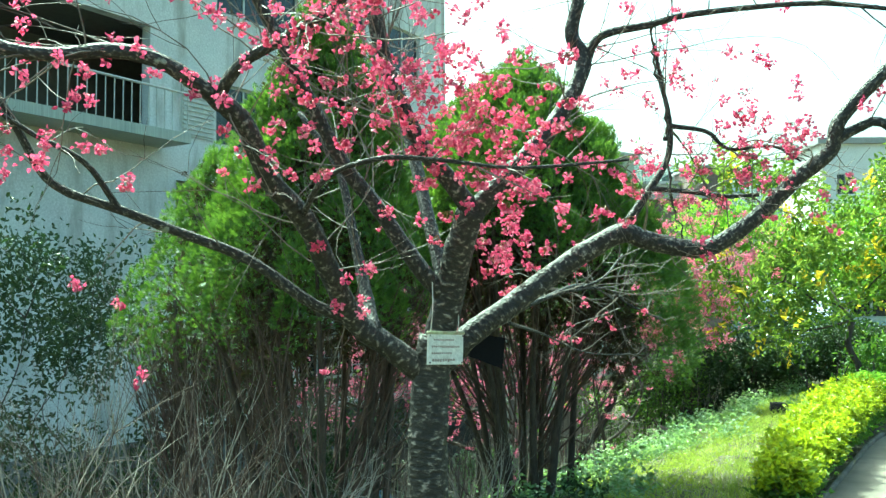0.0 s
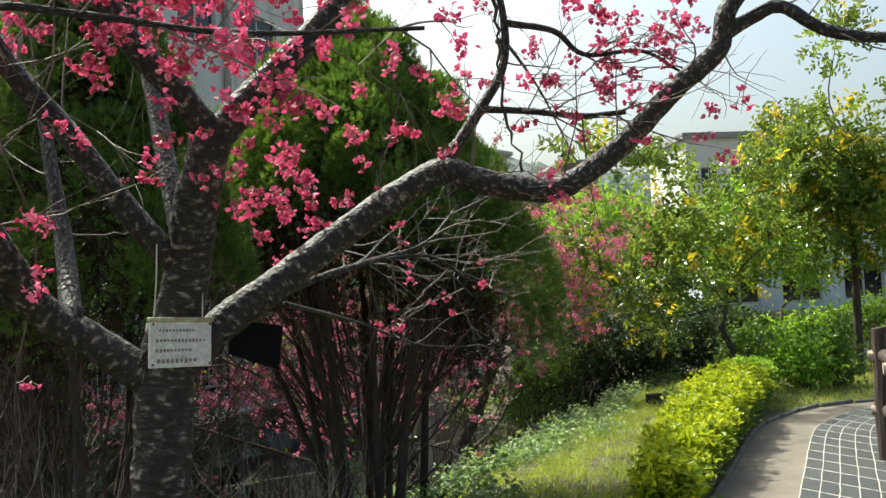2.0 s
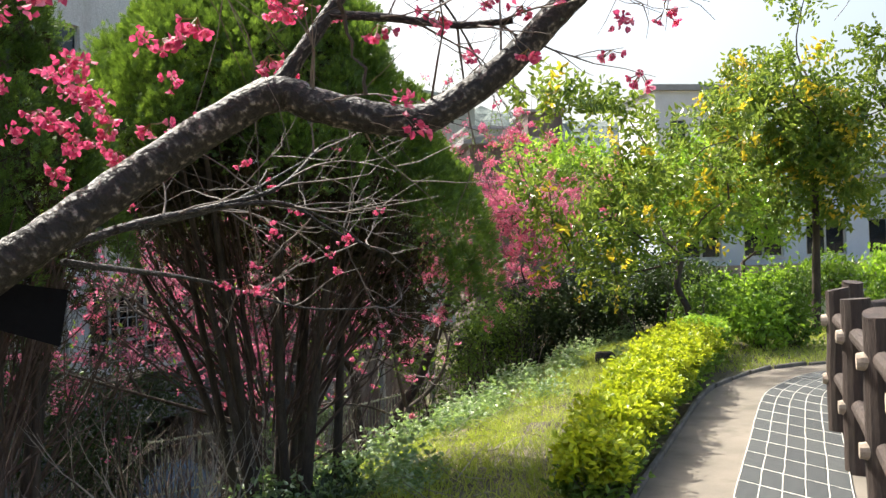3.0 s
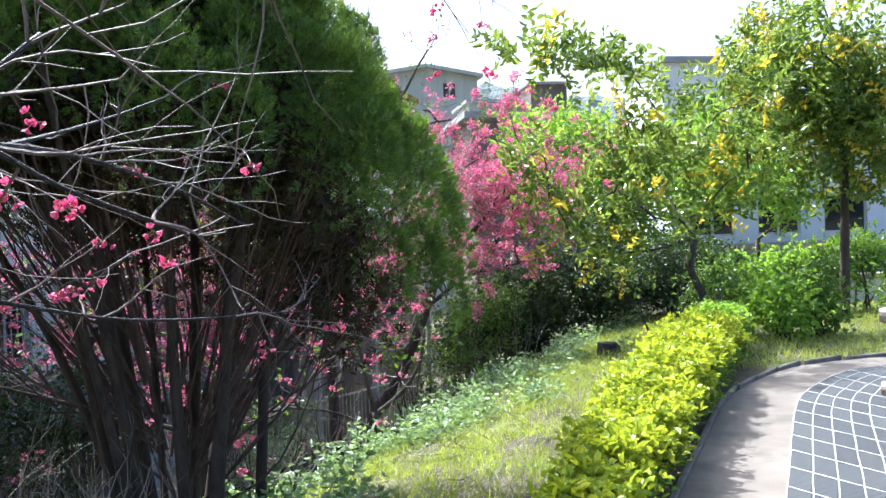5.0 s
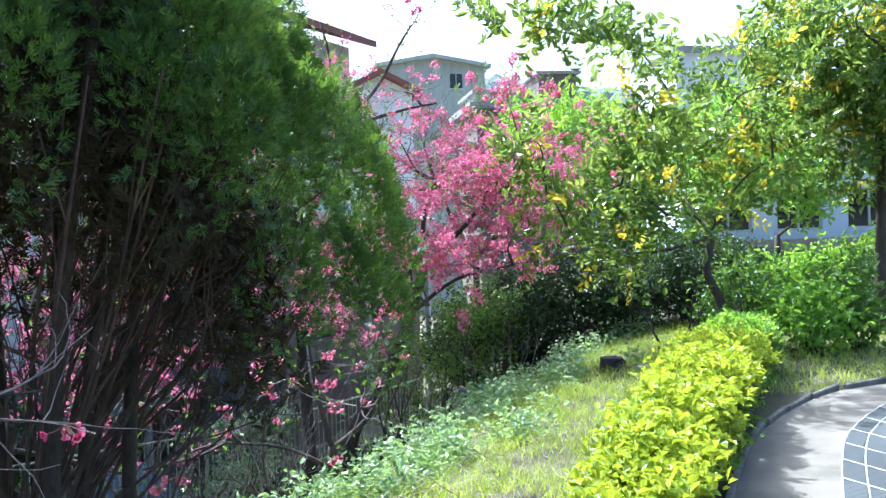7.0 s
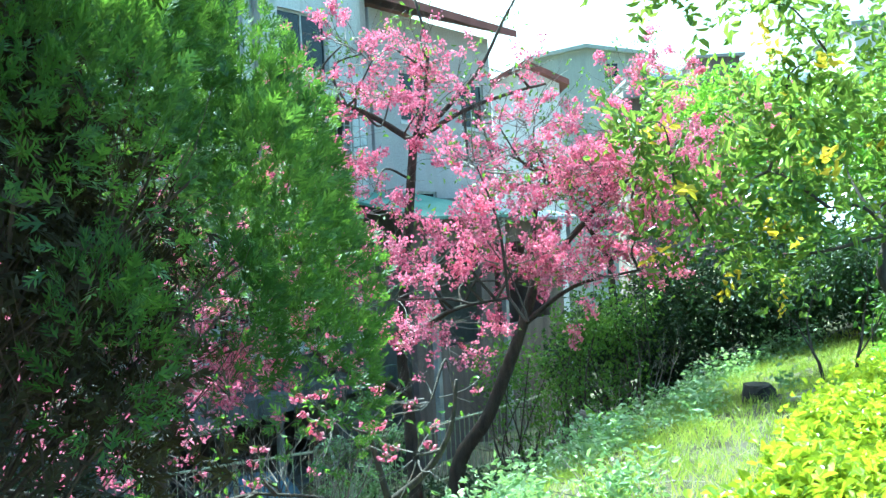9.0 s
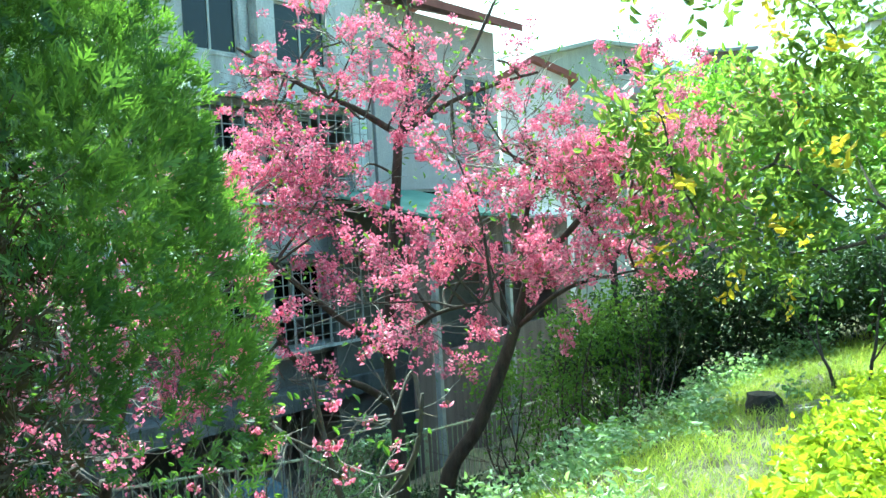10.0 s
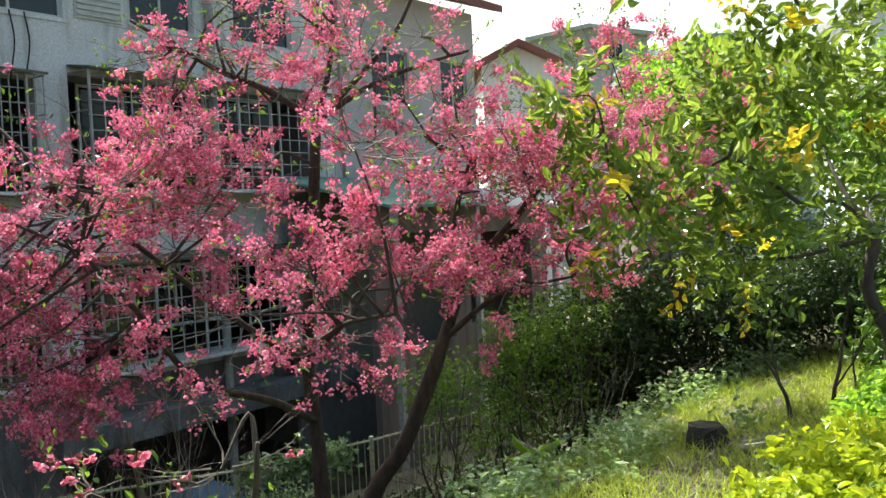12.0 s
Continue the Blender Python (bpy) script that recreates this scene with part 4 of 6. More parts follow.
# ---- leafy shrubs and trees of other kinds ----
def leafy(name, at, label, category, mat, seed, blobs, leaf=0.06, width=0.03, per=70, trunk=None, second=None, share=0.0, group="", foot=None, bark=None, spray=True, gap=1.0):
    """A tree or shrub: stems to each limb end, and clumps of leaves spread round those."""
    base = np.array([*at, float(ground_z(*at)) - 0.05 if foot is None else foot])
    top = thing(name, base, label, category, group)
    rng = np.random.default_rng(seed)
    wood = bark or DARK_BARK
    fork = None
    if trunk:
        line = smooth_line([base, *[np.array(q) for q in trunk[0]]], 4)
        part("trunk", tube(Geo(), line - base, trunk[1], trunk[2], 10, 0, 0.08, rng), wood, top, smooth=True)
        fork = line[len(line) // 2:]
    g, g2, tw = Geo(), Geo(), Geo()
    joints = [] if fork is None else list(fork)
    if trunk:
        blobs = sorted(blobs, key=lambda b: float(np.linalg.norm(np.array(b[:3]) - fork[-1])))
    for (bx, by, bz, br, bh) in blobs:
        c = np.array([bx, by, bz])
        br, bh = br * gap, bh * gap
        s = min(joints, key=lambda q: float(np.linalg.norm(q - c)) + 0.4 * float(np.linalg.norm(q - fork[-1]))) if trunk else base + rng.normal(size=3) * np.array([0.08, 0.08, 0])
        joints.append(c)
        midp = s * 0.5 + c * 0.5 + rng.normal(size=3) * 0.14 * float(np.linalg.norm(c - s)) + np.array([0, 0, 0.05])
        r0 = max(0.008, trunk[2] * (0.55 - 0.14 * float(np.linalg.norm(s - fork[-1])))) if trunk else 0.012 + 0.012 * br
        tube(tw, smooth_line([s, midp, c], 4) - base, r0, r0 * 0.3, 6)
        n = max(6, int(per * br))
        d = unit(rng.normal(size=(n, 3)))
        cl = c + d * np.array([br, br, bh]) * (0.35 + 0.65 * rng.random(n) ** 0.5)[:, None]
        for q in cl:
            out = unit(q - c + rng.normal(size=3) * 0.3 * br + (0, 0, 0.1))
            if rng.random() < 0.5:
                tube(tw, [c + (q - c) * 0.3 + rng.normal(size=3) * 0.03, (q + c) / 2 + (0, 0, 0.03), q], 0.006, 0.002, 3)
            m = 11
            gg = g2 if second and rng.random() < share else g
            if spray:
                t = np.linspace(0, 1, m)[:, None]
                ax = unit(out + rng.normal(size=3) * 0.5)
                pos = q + ax * t * leaf * 3.6 + rng.normal(size=(m, 3)) * leaf * 0.10
                sd = unit(np.cross(ax, rng.normal(size=3)))
                dirs = ax * 0.55 + sd * np.where(np.arange(m) % 2, 1, -1)[:, None] + rng.normal(size=(m, 3)) * 0.25
            else:
                pos = q + rng.normal(size=(m, 3)) * leaf * 1.2
                dirs = rng.normal(size=(m, 3)) + out * 0.6 + np.array([0, 0, -0.1])
            leaves(gg, pos - base, dirs, leaf, width, rng, 0.2, 0.2)
    tagged(part("branchwork", tw, wood, top), kind="stuff")
    part("crown", g, mat, top)
    if g2.n:
        part("turning_leaves", g2, second, top, "yellow leaves among the green")
    return top


def blob_list(seed, centre, size, count, r=(0.35, 0.6), squash=0.8):
    rng = np.random.default_rng(seed)
    out = []
    for _ in range(count):
        d = unit(rng.normal(size=3)) * (0.25 + 0.75 * rng.random() ** 0.5)
        br = r[0] + (r[1] - r[0]) * rng.random()
        out.append((centre[0] + d[0] * size[0], centre[1] + d[1] * size[1], centre[2] + d[2] * size[2], br, br * squash))
    return out


# the small glossy-leaved tree by the end of the hedge
leafy("glossy_tree", (6.05, 13.4), "small glossy-leaved tree with some yellow leaves past the hedge", "tree", GLOSS_LEAF, 71,
      [(5.15, 13.6, 1.75, 0.5, 0.4), (4.55, 13.5, 1.25, 0.42, 0.3), (4.3, 13.5, 1.7, 0.35, 0.25), (5.4, 13.7, 2.2, 0.6, 0.4), (4.0, 13.3, 2.2, 0.24, 0.16), (3.8, 12.2, 3.15, 0.38, 0.12), (4.4, 12.5, 3.1, 0.34, 0.12), (5.0, 12.9, 3.05, 0.3, 0.15), (5.7, 13.6, 2.75, 0.42, 0.35), (6.5, 13.9, 2.5, 0.6, 0.45), (7.0, 13.8, 2.0, 0.55, 0.45), (6.0, 14.2, 1.9, 0.55, 0.45), (5.5, 13.2, 1.4, 0.4, 0.35), (6.5, 13.3, 3.1, 0.35, 0.25), (5.3, 14.0, 1.0, 0.5, 0.35), (6.6, 14.2, 1.5, 0.5, 0.4), (7.0, 13.5, 2.8, 0.4, 0.35)],
      0.11, 0.050, 88, ([(6.16, 13.4, 0.4), (6.02, 13.45, 0.8), (6.12, 13.5, 1.15)], 0.055, 0.04), YELLOW_LEAF, 0.06, bark=DARK_BARK, gap=0.74)
# the taller twin-stemmed tree on the grass
leafy("round_tree", (8.6, 14.3), "taller dense green tree on two thin trunks on the grass", "tree", GLOSS_LEAF, 72,
      blob_list(5, (8.7, 14.4, 3.4), (1.2, 1.2, 1.5), 18, (0.4, 0.62)) + [(8.7, 14.4, 5.3, 0.45, 0.6), (8.5, 14.2, 1.9, 0.6, 0.4), (9.2, 14.4, 2.0, 0.6, 0.4), (7.9, 14.2, 2.3, 0.5, 0.4)],
      0.10, 0.05, 120, ([(8.62, 14.3, 0.7), (8.66, 14.32, 1.6), (8.68, 14.35, 2.4)], 0.07, 0.05), YELLOW_LEAF, 0.08, gap=0.85)


# ---- the flowering cherries by the ditch ----
def ditch_cherry(at, label, limbs, seed, centre_blobs, singles, mass, leafshare=0.05, foot=None, msize=0.026):
    base = np.array([*at, float(ground_z(*at)) - 0.06 if foot is None else foot])
    top = thing("cherry_tree", base, label, "tree", "pink cherries by the ditch")
    rng = np.random.default_rng(seed)
    lines = []
    for k, (pts, r0, r1) in enumerate(limbs):
        line = smooth_line(pts, 4)
        lines.append((line, r0))
        part("trunk" if k == 0 else "limb", tube(Geo(), line - base, r0, r1, 9, 0, 0.08, rng), DARK_BARK, top, smooth=True)
    tw, boughs, tips = Geo(), Geo(), []
    alls = np.concatenate([ln[len(ln) // 3:] for ln, _ in lines])
    for bx, by, bz, br, bh in centre_blobs:
        c = np.array([bx, by, bz])
        s = alls[np.argmin(np.linalg.norm(alls - c, axis=1))]
        tube(boughs, smooth_line([s, s * 0.5 + c * 0.5 + rng.normal(size=3) * 0.12, c], 4) - base, 0.016, 0.007, 5)
        for _ in range(int(11 * br / 0.5)):
            d = unit(rng.normal(size=3) * np.array([1, 1, bh / br]))
            grow(tw, c - base + d * br * 0.15, d + unit(c - s) * 0.4, br * 0.85, 0.0055, 1, rng, tips, 0.6, 0.03, 2, 4)
    tips = np.array([p for p, _ in tips]) + base
    tagged(part("bough_growth", boughs, DARK_BARK, top), kind="stuff")
    tagged(part("twig_growth", tw, TWIG, top), kind="stuff")
    pick = rng.permutation(len(tips))
    near = tips[pick[:singles]]
    near = near[rng.random(len(near)) > np.clip((near[:, 2] - 1.9) / 1.0, 0, 1) * 0.5]
    put_clusters(top, near, FAR_CLUSTERS, rng, 0.75, 1.2)
    kept = tips[pick[singles:]]
    sparse = np.clip((kept[:, 2] - 1.9) / 1.0, 0, 1) * 0.55
    gaps = np.sin(kept[:, 0] * 5.1 + 2 * np.sin(kept[:, 2] * 4.3)) * np.sin(kept[:, 2] * 7.7 + 1.7 * np.sin(kept[:, 0] * 3.1))
    kept = kept[rng.random(len(kept)) > 0.60 + sparse * 0.5 - 0.22 * np.sign(gaps)]
    rest = np.repeat(kept, mass, 0) + rng.normal(size=(len(kept) * mass, 3)) * np.array([0.034, 0.034, 0.025])
    if len(rest):
        tagged(part("blossoms", blossom_mass(rest, rng, msize, 8), PETAL_FAR, top), kind="stuff")
    nl = int(len(tips) * leafshare * 8)
    q = tips[rng.integers(0, len(tips), nl)] + rng.normal(size=(nl, 3)) * 0.05
    part("young_leaves", leaves(Geo(), q - base, rng.normal(size=(nl, 3)), 0.055, 0.024, rng), HEDGE_LOW, top, "few fresh green leaves")
    # blossoms are laid in world places: shift the mass to the tree's foot
    for ob in top.children:
        if ob.name.startswith("blossoms"):
            ob.location = -base


def layered(seed, count, xr, yr, zr):
    """Flat layers of blossom spread through a crown."""
    rng = np.random.default_rng(seed)
    return [(rng.uniform(*xr), rng.uniform(*yr), rng.uniform(*zr), 0.32 + 0.2 * rng.random(), 0.12 + 0.06 * rng.random()) for _ in range(count)]


ditch_cherry((1.75, 15.5), "cherry tree full of pink blossom above the ditch", [
    ([(1.75, 15.5, -1.75), (1.73, 15.5, -1.19), (1.71, 15.5, -0.54), (1.68, 15.4, 0.13), (1.84, 15.2, 1.45), (1.96, 15.0, 2.37)], 0.085, 0.045),
    ([(1.96, 15.0, 2.32), (1.55, 14.9, 2.60), (1.23, 14.8, 2.74), (0.93, 14.7, 2.92), (0.5, 14.6, 3.2)], 0.035, 0.014),
    ([(1.96, 15.0, 2.32), (2.38, 15.0, 2.71), (2.69, 15.0, 3.04), (2.95, 14.9, 3.5)], 0.035, 0.014),
    ([(1.96, 15.0, 2.32), (2.1, 15.0, 2.8), (2.15, 15.0, 3.3), (2.05, 15, 3.8)], 0.03, 0.012),
    ([(1.96, 15.0, 2.32), (2.5, 14.9, 2.6), (2.99, 14.8, 2.74), (3.33, 14.6, 2.78)], 0.03, 0.012),
    ([(1.70, 15.45, -0.45), (1.47, 14.8, -0.11), (1.03, 14.2, 0.19), (0.84, 13.6, 0.80), (0.6, 13.2, 1.3)], 0.045, 0.015),
    ([(1.69, 15.4, 0.1), (1.3, 14.6, 0.6), (0.7, 14.0, 1.3), (0.2, 13.7, 1.8)], 0.04, 0.012),
    ([(1.69, 15.4, 0.1), (2.1, 14.4, 0.5), (2.4, 13.5, 0.7), (2.8, 13.0, 0.8)], 0.035, 0.01),
], 81, [b for b in layered(7, 54, (-0.9, 3.1), (12.9, 14.4), (0.2, 2.25)) if not (1.75 < b[0] < 2.4 and b[2] > 1.1)] + layered(8, 17, (0.3, 3.2), (14.3, 15.1), (2.4, 3.7)), 270, 3)
ditch_cherry((2.25, 15.2), "leaning cherry tree with pink blossom beside the fence", [
    ([(2.2, 15.2, -1.6), (2.26, 15.2, -1.1), (2.60, 15.1, -0.58), (2.99, 15.0, 0.34), (3.19, 14.9, 0.94)], 0.095, 0.05),
    ([(3.15, 14.9, 0.85), (3.60, 14.8, 1.32), (3.90, 14.7, 1.64), (4.3, 14.6, 1.9)], 0.04, 0.014),
    ([(3.15, 14.9, 0.85), (3.15, 14.8, 1.4), (3.3, 14.7, 1.9)], 0.04, 0.014),
    ([(2.99, 15.0, 0.34), (3.5, 14.6, 0.75), (4.1, 14.3, 0.9)], 0.03, 0.01),
], 82, layered(9, 22, (2.7, 4.5), (13.9, 15.0), (0.9, 2.4)), 110, 3)
ditch_cherry((4.6, 19.0), "pink cherry with fresh leaves farther along the ditch", [
    ([(4.6, 19.0, -2.0), (4.55, 19.0, -0.5), (4.5, 18.9, 0.9)], 0.08, 0.05),
    ([(4.5, 18.9, 0.8), (4.0, 18.4, 1.6), (3.8, 18.0, 2.2)], 0.04, 0.015),
    ([(4.5, 18.9, 0.8), (5.2, 18.6, 1.6), (5.6, 18.3, 2.2)], 0.04, 0.015),
], 83, [(3.8, 18.0, 2.2, 0.7, 0.5), (4.6, 18.3, 2.6, 0.8, 0.6), (5.4, 18.3, 2.5, 0.8, 0.5), (5.9, 18.4, 2.0, 0.7, 0.5), (4.3, 17.6, 1.6, 0.7, 0.5), (5.1, 17.6, 1.7, 0.7, 0.5), (5.0, 18.2, 3.2, 0.6, 0.4), (6.3, 18.2, 2.6, 0.6, 0.4), (4.9, 17.3, 1.0, 0.6, 0.4)], 60, 5, 0.30, msize=0.038)
# low flowering sapling under the thuja
ditch_cherry((1.95, 11.0), "bare cherry sapling with a few pink sprigs", [
    ([(1.95, 11.0, -0.95), (1.97, 11.0, -0.5), (1.95, 11.0, -0.22)], 0.05, 0.034),
    ([(1.95, 11.0, -0.25), (2.2, 11.0, -0.05), (2.35, 10.95, 0.2), (2.4, 10.9, 0.5)], 0.026, 0.010),
    ([(1.95, 11.0, -0.25), (1.85, 11.0, 0.2), (1.8, 10.95, 0.6)], 0.022, 0.008),
    ([(1.96, 11.0, -0.4), (1.6, 10.95, -0.2), (1.2, 10.8, -0.1)], 0.018, 0.008),
], 84, [(1.3, 10.9, -0.1, 0.32, 0.18), (1.0, 10.6, -0.15, 0.3, 0.18), (1.65, 10.9, 0.3, 0.3, 0.18), (2.25, 10.85, 0.4, 0.3, 0.18), (0.7, 10.4, -0.15, 0.3, 0.18), (2.15, 10.75, 0.1, 0.28, 0.16)], 32, 0, 0.05)
# sparse cherry behind the broad thuja
ditch_cherry((0.4, 11.5), "sparse low cherry with small dull pink blossom behind the thuja", [
    ([(0.4, 11.5, -1.9), (0.42, 11.4, -0.9), (0.45, 11.3, 0.0)], 0.05, 0.035),
    ([(0.45, 11.3, -0.1), (0.7, 11.0, 0.4), (0.9, 10.8, 0.8)], 0.026, 0.010),
    ([(0.45, 11.3, -0.1), (0.0, 10.9, 0.5), (-0.6, 10.4, 0.9)], 0.026, 0.010),
    ([(0.45, 11.3, -0.4), (-0.4, 10.8, 0.0), (-1.2, 10.2, 0.4)], 0.024, 0.010),
], 85, layered(12, 18, (-1.7, 0.7), (10.3, 11.4), (0.1, 1.15)), 45, 1, 0.03)


# ---- bare scrub ----
def bare_shrub(at, seed, h, stems, label, mat=PALE_TWIG, spread=0.5):
    base = np.array([*at, float(ground_z(*at)) - 0.05])
    top = thing("bare_shrub", base, label, "shrub", "bare scrub on the slope")
    rng = np.random.default_rng(seed)
    for k in range(stems):
        th = rng.random() * 6.28
        g = Geo()
        grow(g, (math.cos(th) * 0.1, math.sin(th) * 0.1, 0), (math.cos(th) * spread, math.sin(th) * spread, 1.0), h * (0.45 + 0.2 * rng.random()), 0.013, 3, rng, [], 0.42, 0.05, 2, 5, 0, 0.62, 0.12)
        part("stem", g, BROWN_TWIG if k % 2 else mat, top)


SCRUB = [((-2.2, 5.3), 2.3, 10), ((-2.7, 5.9), 2.5, 10), ((-1.9, 6.0), 2.0, 9), ((-3.2, 6.8), 2.7, 9), ((-2.5, 7.2), 2.4, 9), ((-1.5, 5.2), 1.5, 8), ((-1.75, 5.6), 1.8, 8), ((-3.6, 8.2), 2.6, 8), ((-1.0, 5.1), 1.0, 5), ((-1.4, 8.6), 1.5, 6), ((-0.4, 9.0), 1.5, 6), ((0.3, 10.2), 1.5, 6), ((-0.4, 5.3), 0.9, 5), ((0.35, 6.2), 0.8, 5), ((0.2, 7.2), 0.9, 5), ((1.5, 10.9), 1.2, 5), ((3.3, 15.9), 1.5, 5), ((4.0, 15.3), 1.3, 5), ((-0.9, 12.2), 1.7, 6), ((0.0, 11.6), 1.6, 6), ((-1.9, 10.6), 1.8, 6), ((-3.0, 10.0), 2.0, 6), ((0.6, 13.0), 2.2, 8), ((0.2, 13.8), 2.0, 8), ((1.0, 13.6), 1.6, 6)]
for i, (p, h, n) in enumerate(SCRUB):
    bare_shrub(p, 200 + i, h, n, "leafless twiggy shrub on the shaded slope")


# ---- dark thicket, fresh bushes and trees behind ----
def thicket():
    spots = [((4.0, 16.6), 0.9, 0.45), ((4.7, 16.3), 0.9, 0.75), ((5.4, 16.0), 0.9, 0.95), ((6.1, 15.9), 0.9, 1.1), ((6.9, 15.9), 0.9, 1.1), ((7.6, 16.1), 0.8, 1.0), ((5.1, 17.2), 0.9, 0.9), ((6.3, 17.0), 1.0, 1.3), ((7.3, 17.2), 1.0, 1.3)]
    for i, (p, r, head) in enumerate(spots):
        z = max(float(ground_z(*p)), -1.3)
        h = head - z
        leafy("dark_shrub", p, "dense dark evergreen shrub in deep shade", "shrub", SHADE_DARK_LEAF, 300 + i, blob_list(310 + i, (p[0], p[1], z + h * 0.52), (r * 0.5, r * 0.5, h * 0.4), 6 + int(2 * h), (0.35, 0.5)), 0.07, 0.035, 75, group="dark thicket", spray=False)


thicket()
for i, (p, c, s, n, lab) in enumerate((((9.5, 21.5), (9.2, 21.0, 2.6), (1.6, 1.2, 1.1), 14, "bright fresh green bush behind the pink cherries"), ((7.4, 21.5), (7.1, 21.3, 2.9), (1.3, 1.2, 1.0), 14, "bright fresh green bush behind the pink cherries"), ((11.5, 22.0), (11.3, 21.8, 2.4), (1.5, 1.2, 1.1), 10, "tall fresh green bush near the pale house"))):
    leafy("fresh_bush", p, lab, "bush", FRESH_LEAF, 330 + i, blob_list(340 + i, c, s, n, (0.5, 0.75)), 0.13, 0.06, 60, ([(p[0], p[1], -0.5), (p[0], p[1], 0.9)], 0.1, 0.06), group="fresh bushes behind", spray=False)
for i, (p, h) in enumerate((((6.8, 12.7), 0.55), ((7.4, 13.0), 0.6), ((6.4, 13.6), 0.6), ((8.1, 15.2), 0.9), ((8.9, 15.6), 1.0), ((9.7, 15.5), 1.0), ((10.6, 15.4), 1.1), ((7.4, 15.0), 0.8), ((9.6, 14.2), 0.5), ((11.3, 14.6), 1.2))):
    leafy("green_shrub", p, "leafy green shrub at the edge of the grass", "shrub", HEDGE_LOW if i % 3 else FRESH_LEAF, 360 + i, blob_list(370 + i, (p[0], p[1], h * 0.6), (0.3, 0.3, h * 0.35), 5, (0.28, 0.4)), 0.085, 0.042, 58, group="shrubs by the grass", spray=False)
for i, (p, h) in enumerate((((3.5, 15.7), 1.9), ((3.9, 15.5), 1.75), ((3.0, 16.5), 2.1), ((4.3, 16.1), 2.1), ((1.0, 17.0), 0.7), ((0.5, 17.2), 0.6))):
    z = float(ground_z(*p))
    leafy("ditch_shrub", p, "sparse small-leaved shrub on the ditch bank", "shrub", WEED_LEAF if i > 3 else HEDGE_LOW, 390 + i, blob_list(400 + i, (p[0], p[1], z + h * 0.6), (0.35, 0.35, h * 0.4), 5 + int(h * 1.5), (0.3, 0.4)), 0.055, 0.03, 42, group="ditch shrubs", spray=False)


for i, (p, z1, r) in enumerate((((-4.4, 8.4), 3.0, 0.9), ((-5.3, 9.4), 3.0, 0.9), ((-3.7, 9.8), 2.6, 0.9), ((-4.6, 11.2), 2.2, 1.0), ((-2.9, 11.2), 1.3, 0.9), ((-2.0, 12.3), 0.6, 0.9), ((-1.2, 13.2), 0.0, 0.8), ((-5.8, 7.6), 2.6, 0.9))):
    z0 = float(ground_z(*p))
    # leaves coloured dark to give the shade behind the scrub
    leafy("shade_tree", p, "small dark-leaved tree on the shaded lower slope", "tree", SHADE_DARK_LEAF, 420 + i, blob_list(430 + i, (p[0], p[1], (z0 + z1) / 2 + 0.3), (r * 0.7, r * 0.7, (z1 - z0) / 2 - 0.3), 9, (0.4, 0.6)), 0.07, 0.032, 60, ([(p[0] + 0.05, p[1], z0 + 0.6)], 0.05, 0.035), group="dark trees on the lower slope", spray=False)


# ---- grass and weeds (stuff) ----
def scatter(n, x0, x1, y0, y1, test, rng):
    x, y = rng.uniform(x0, x1, n), rng.uniform(y0, y1, n)
    keep = test(x, y)
    x, y = x[keep], y[keep]
    return np.stack([x, y, ground_z(x, y) - 0.035], 1)


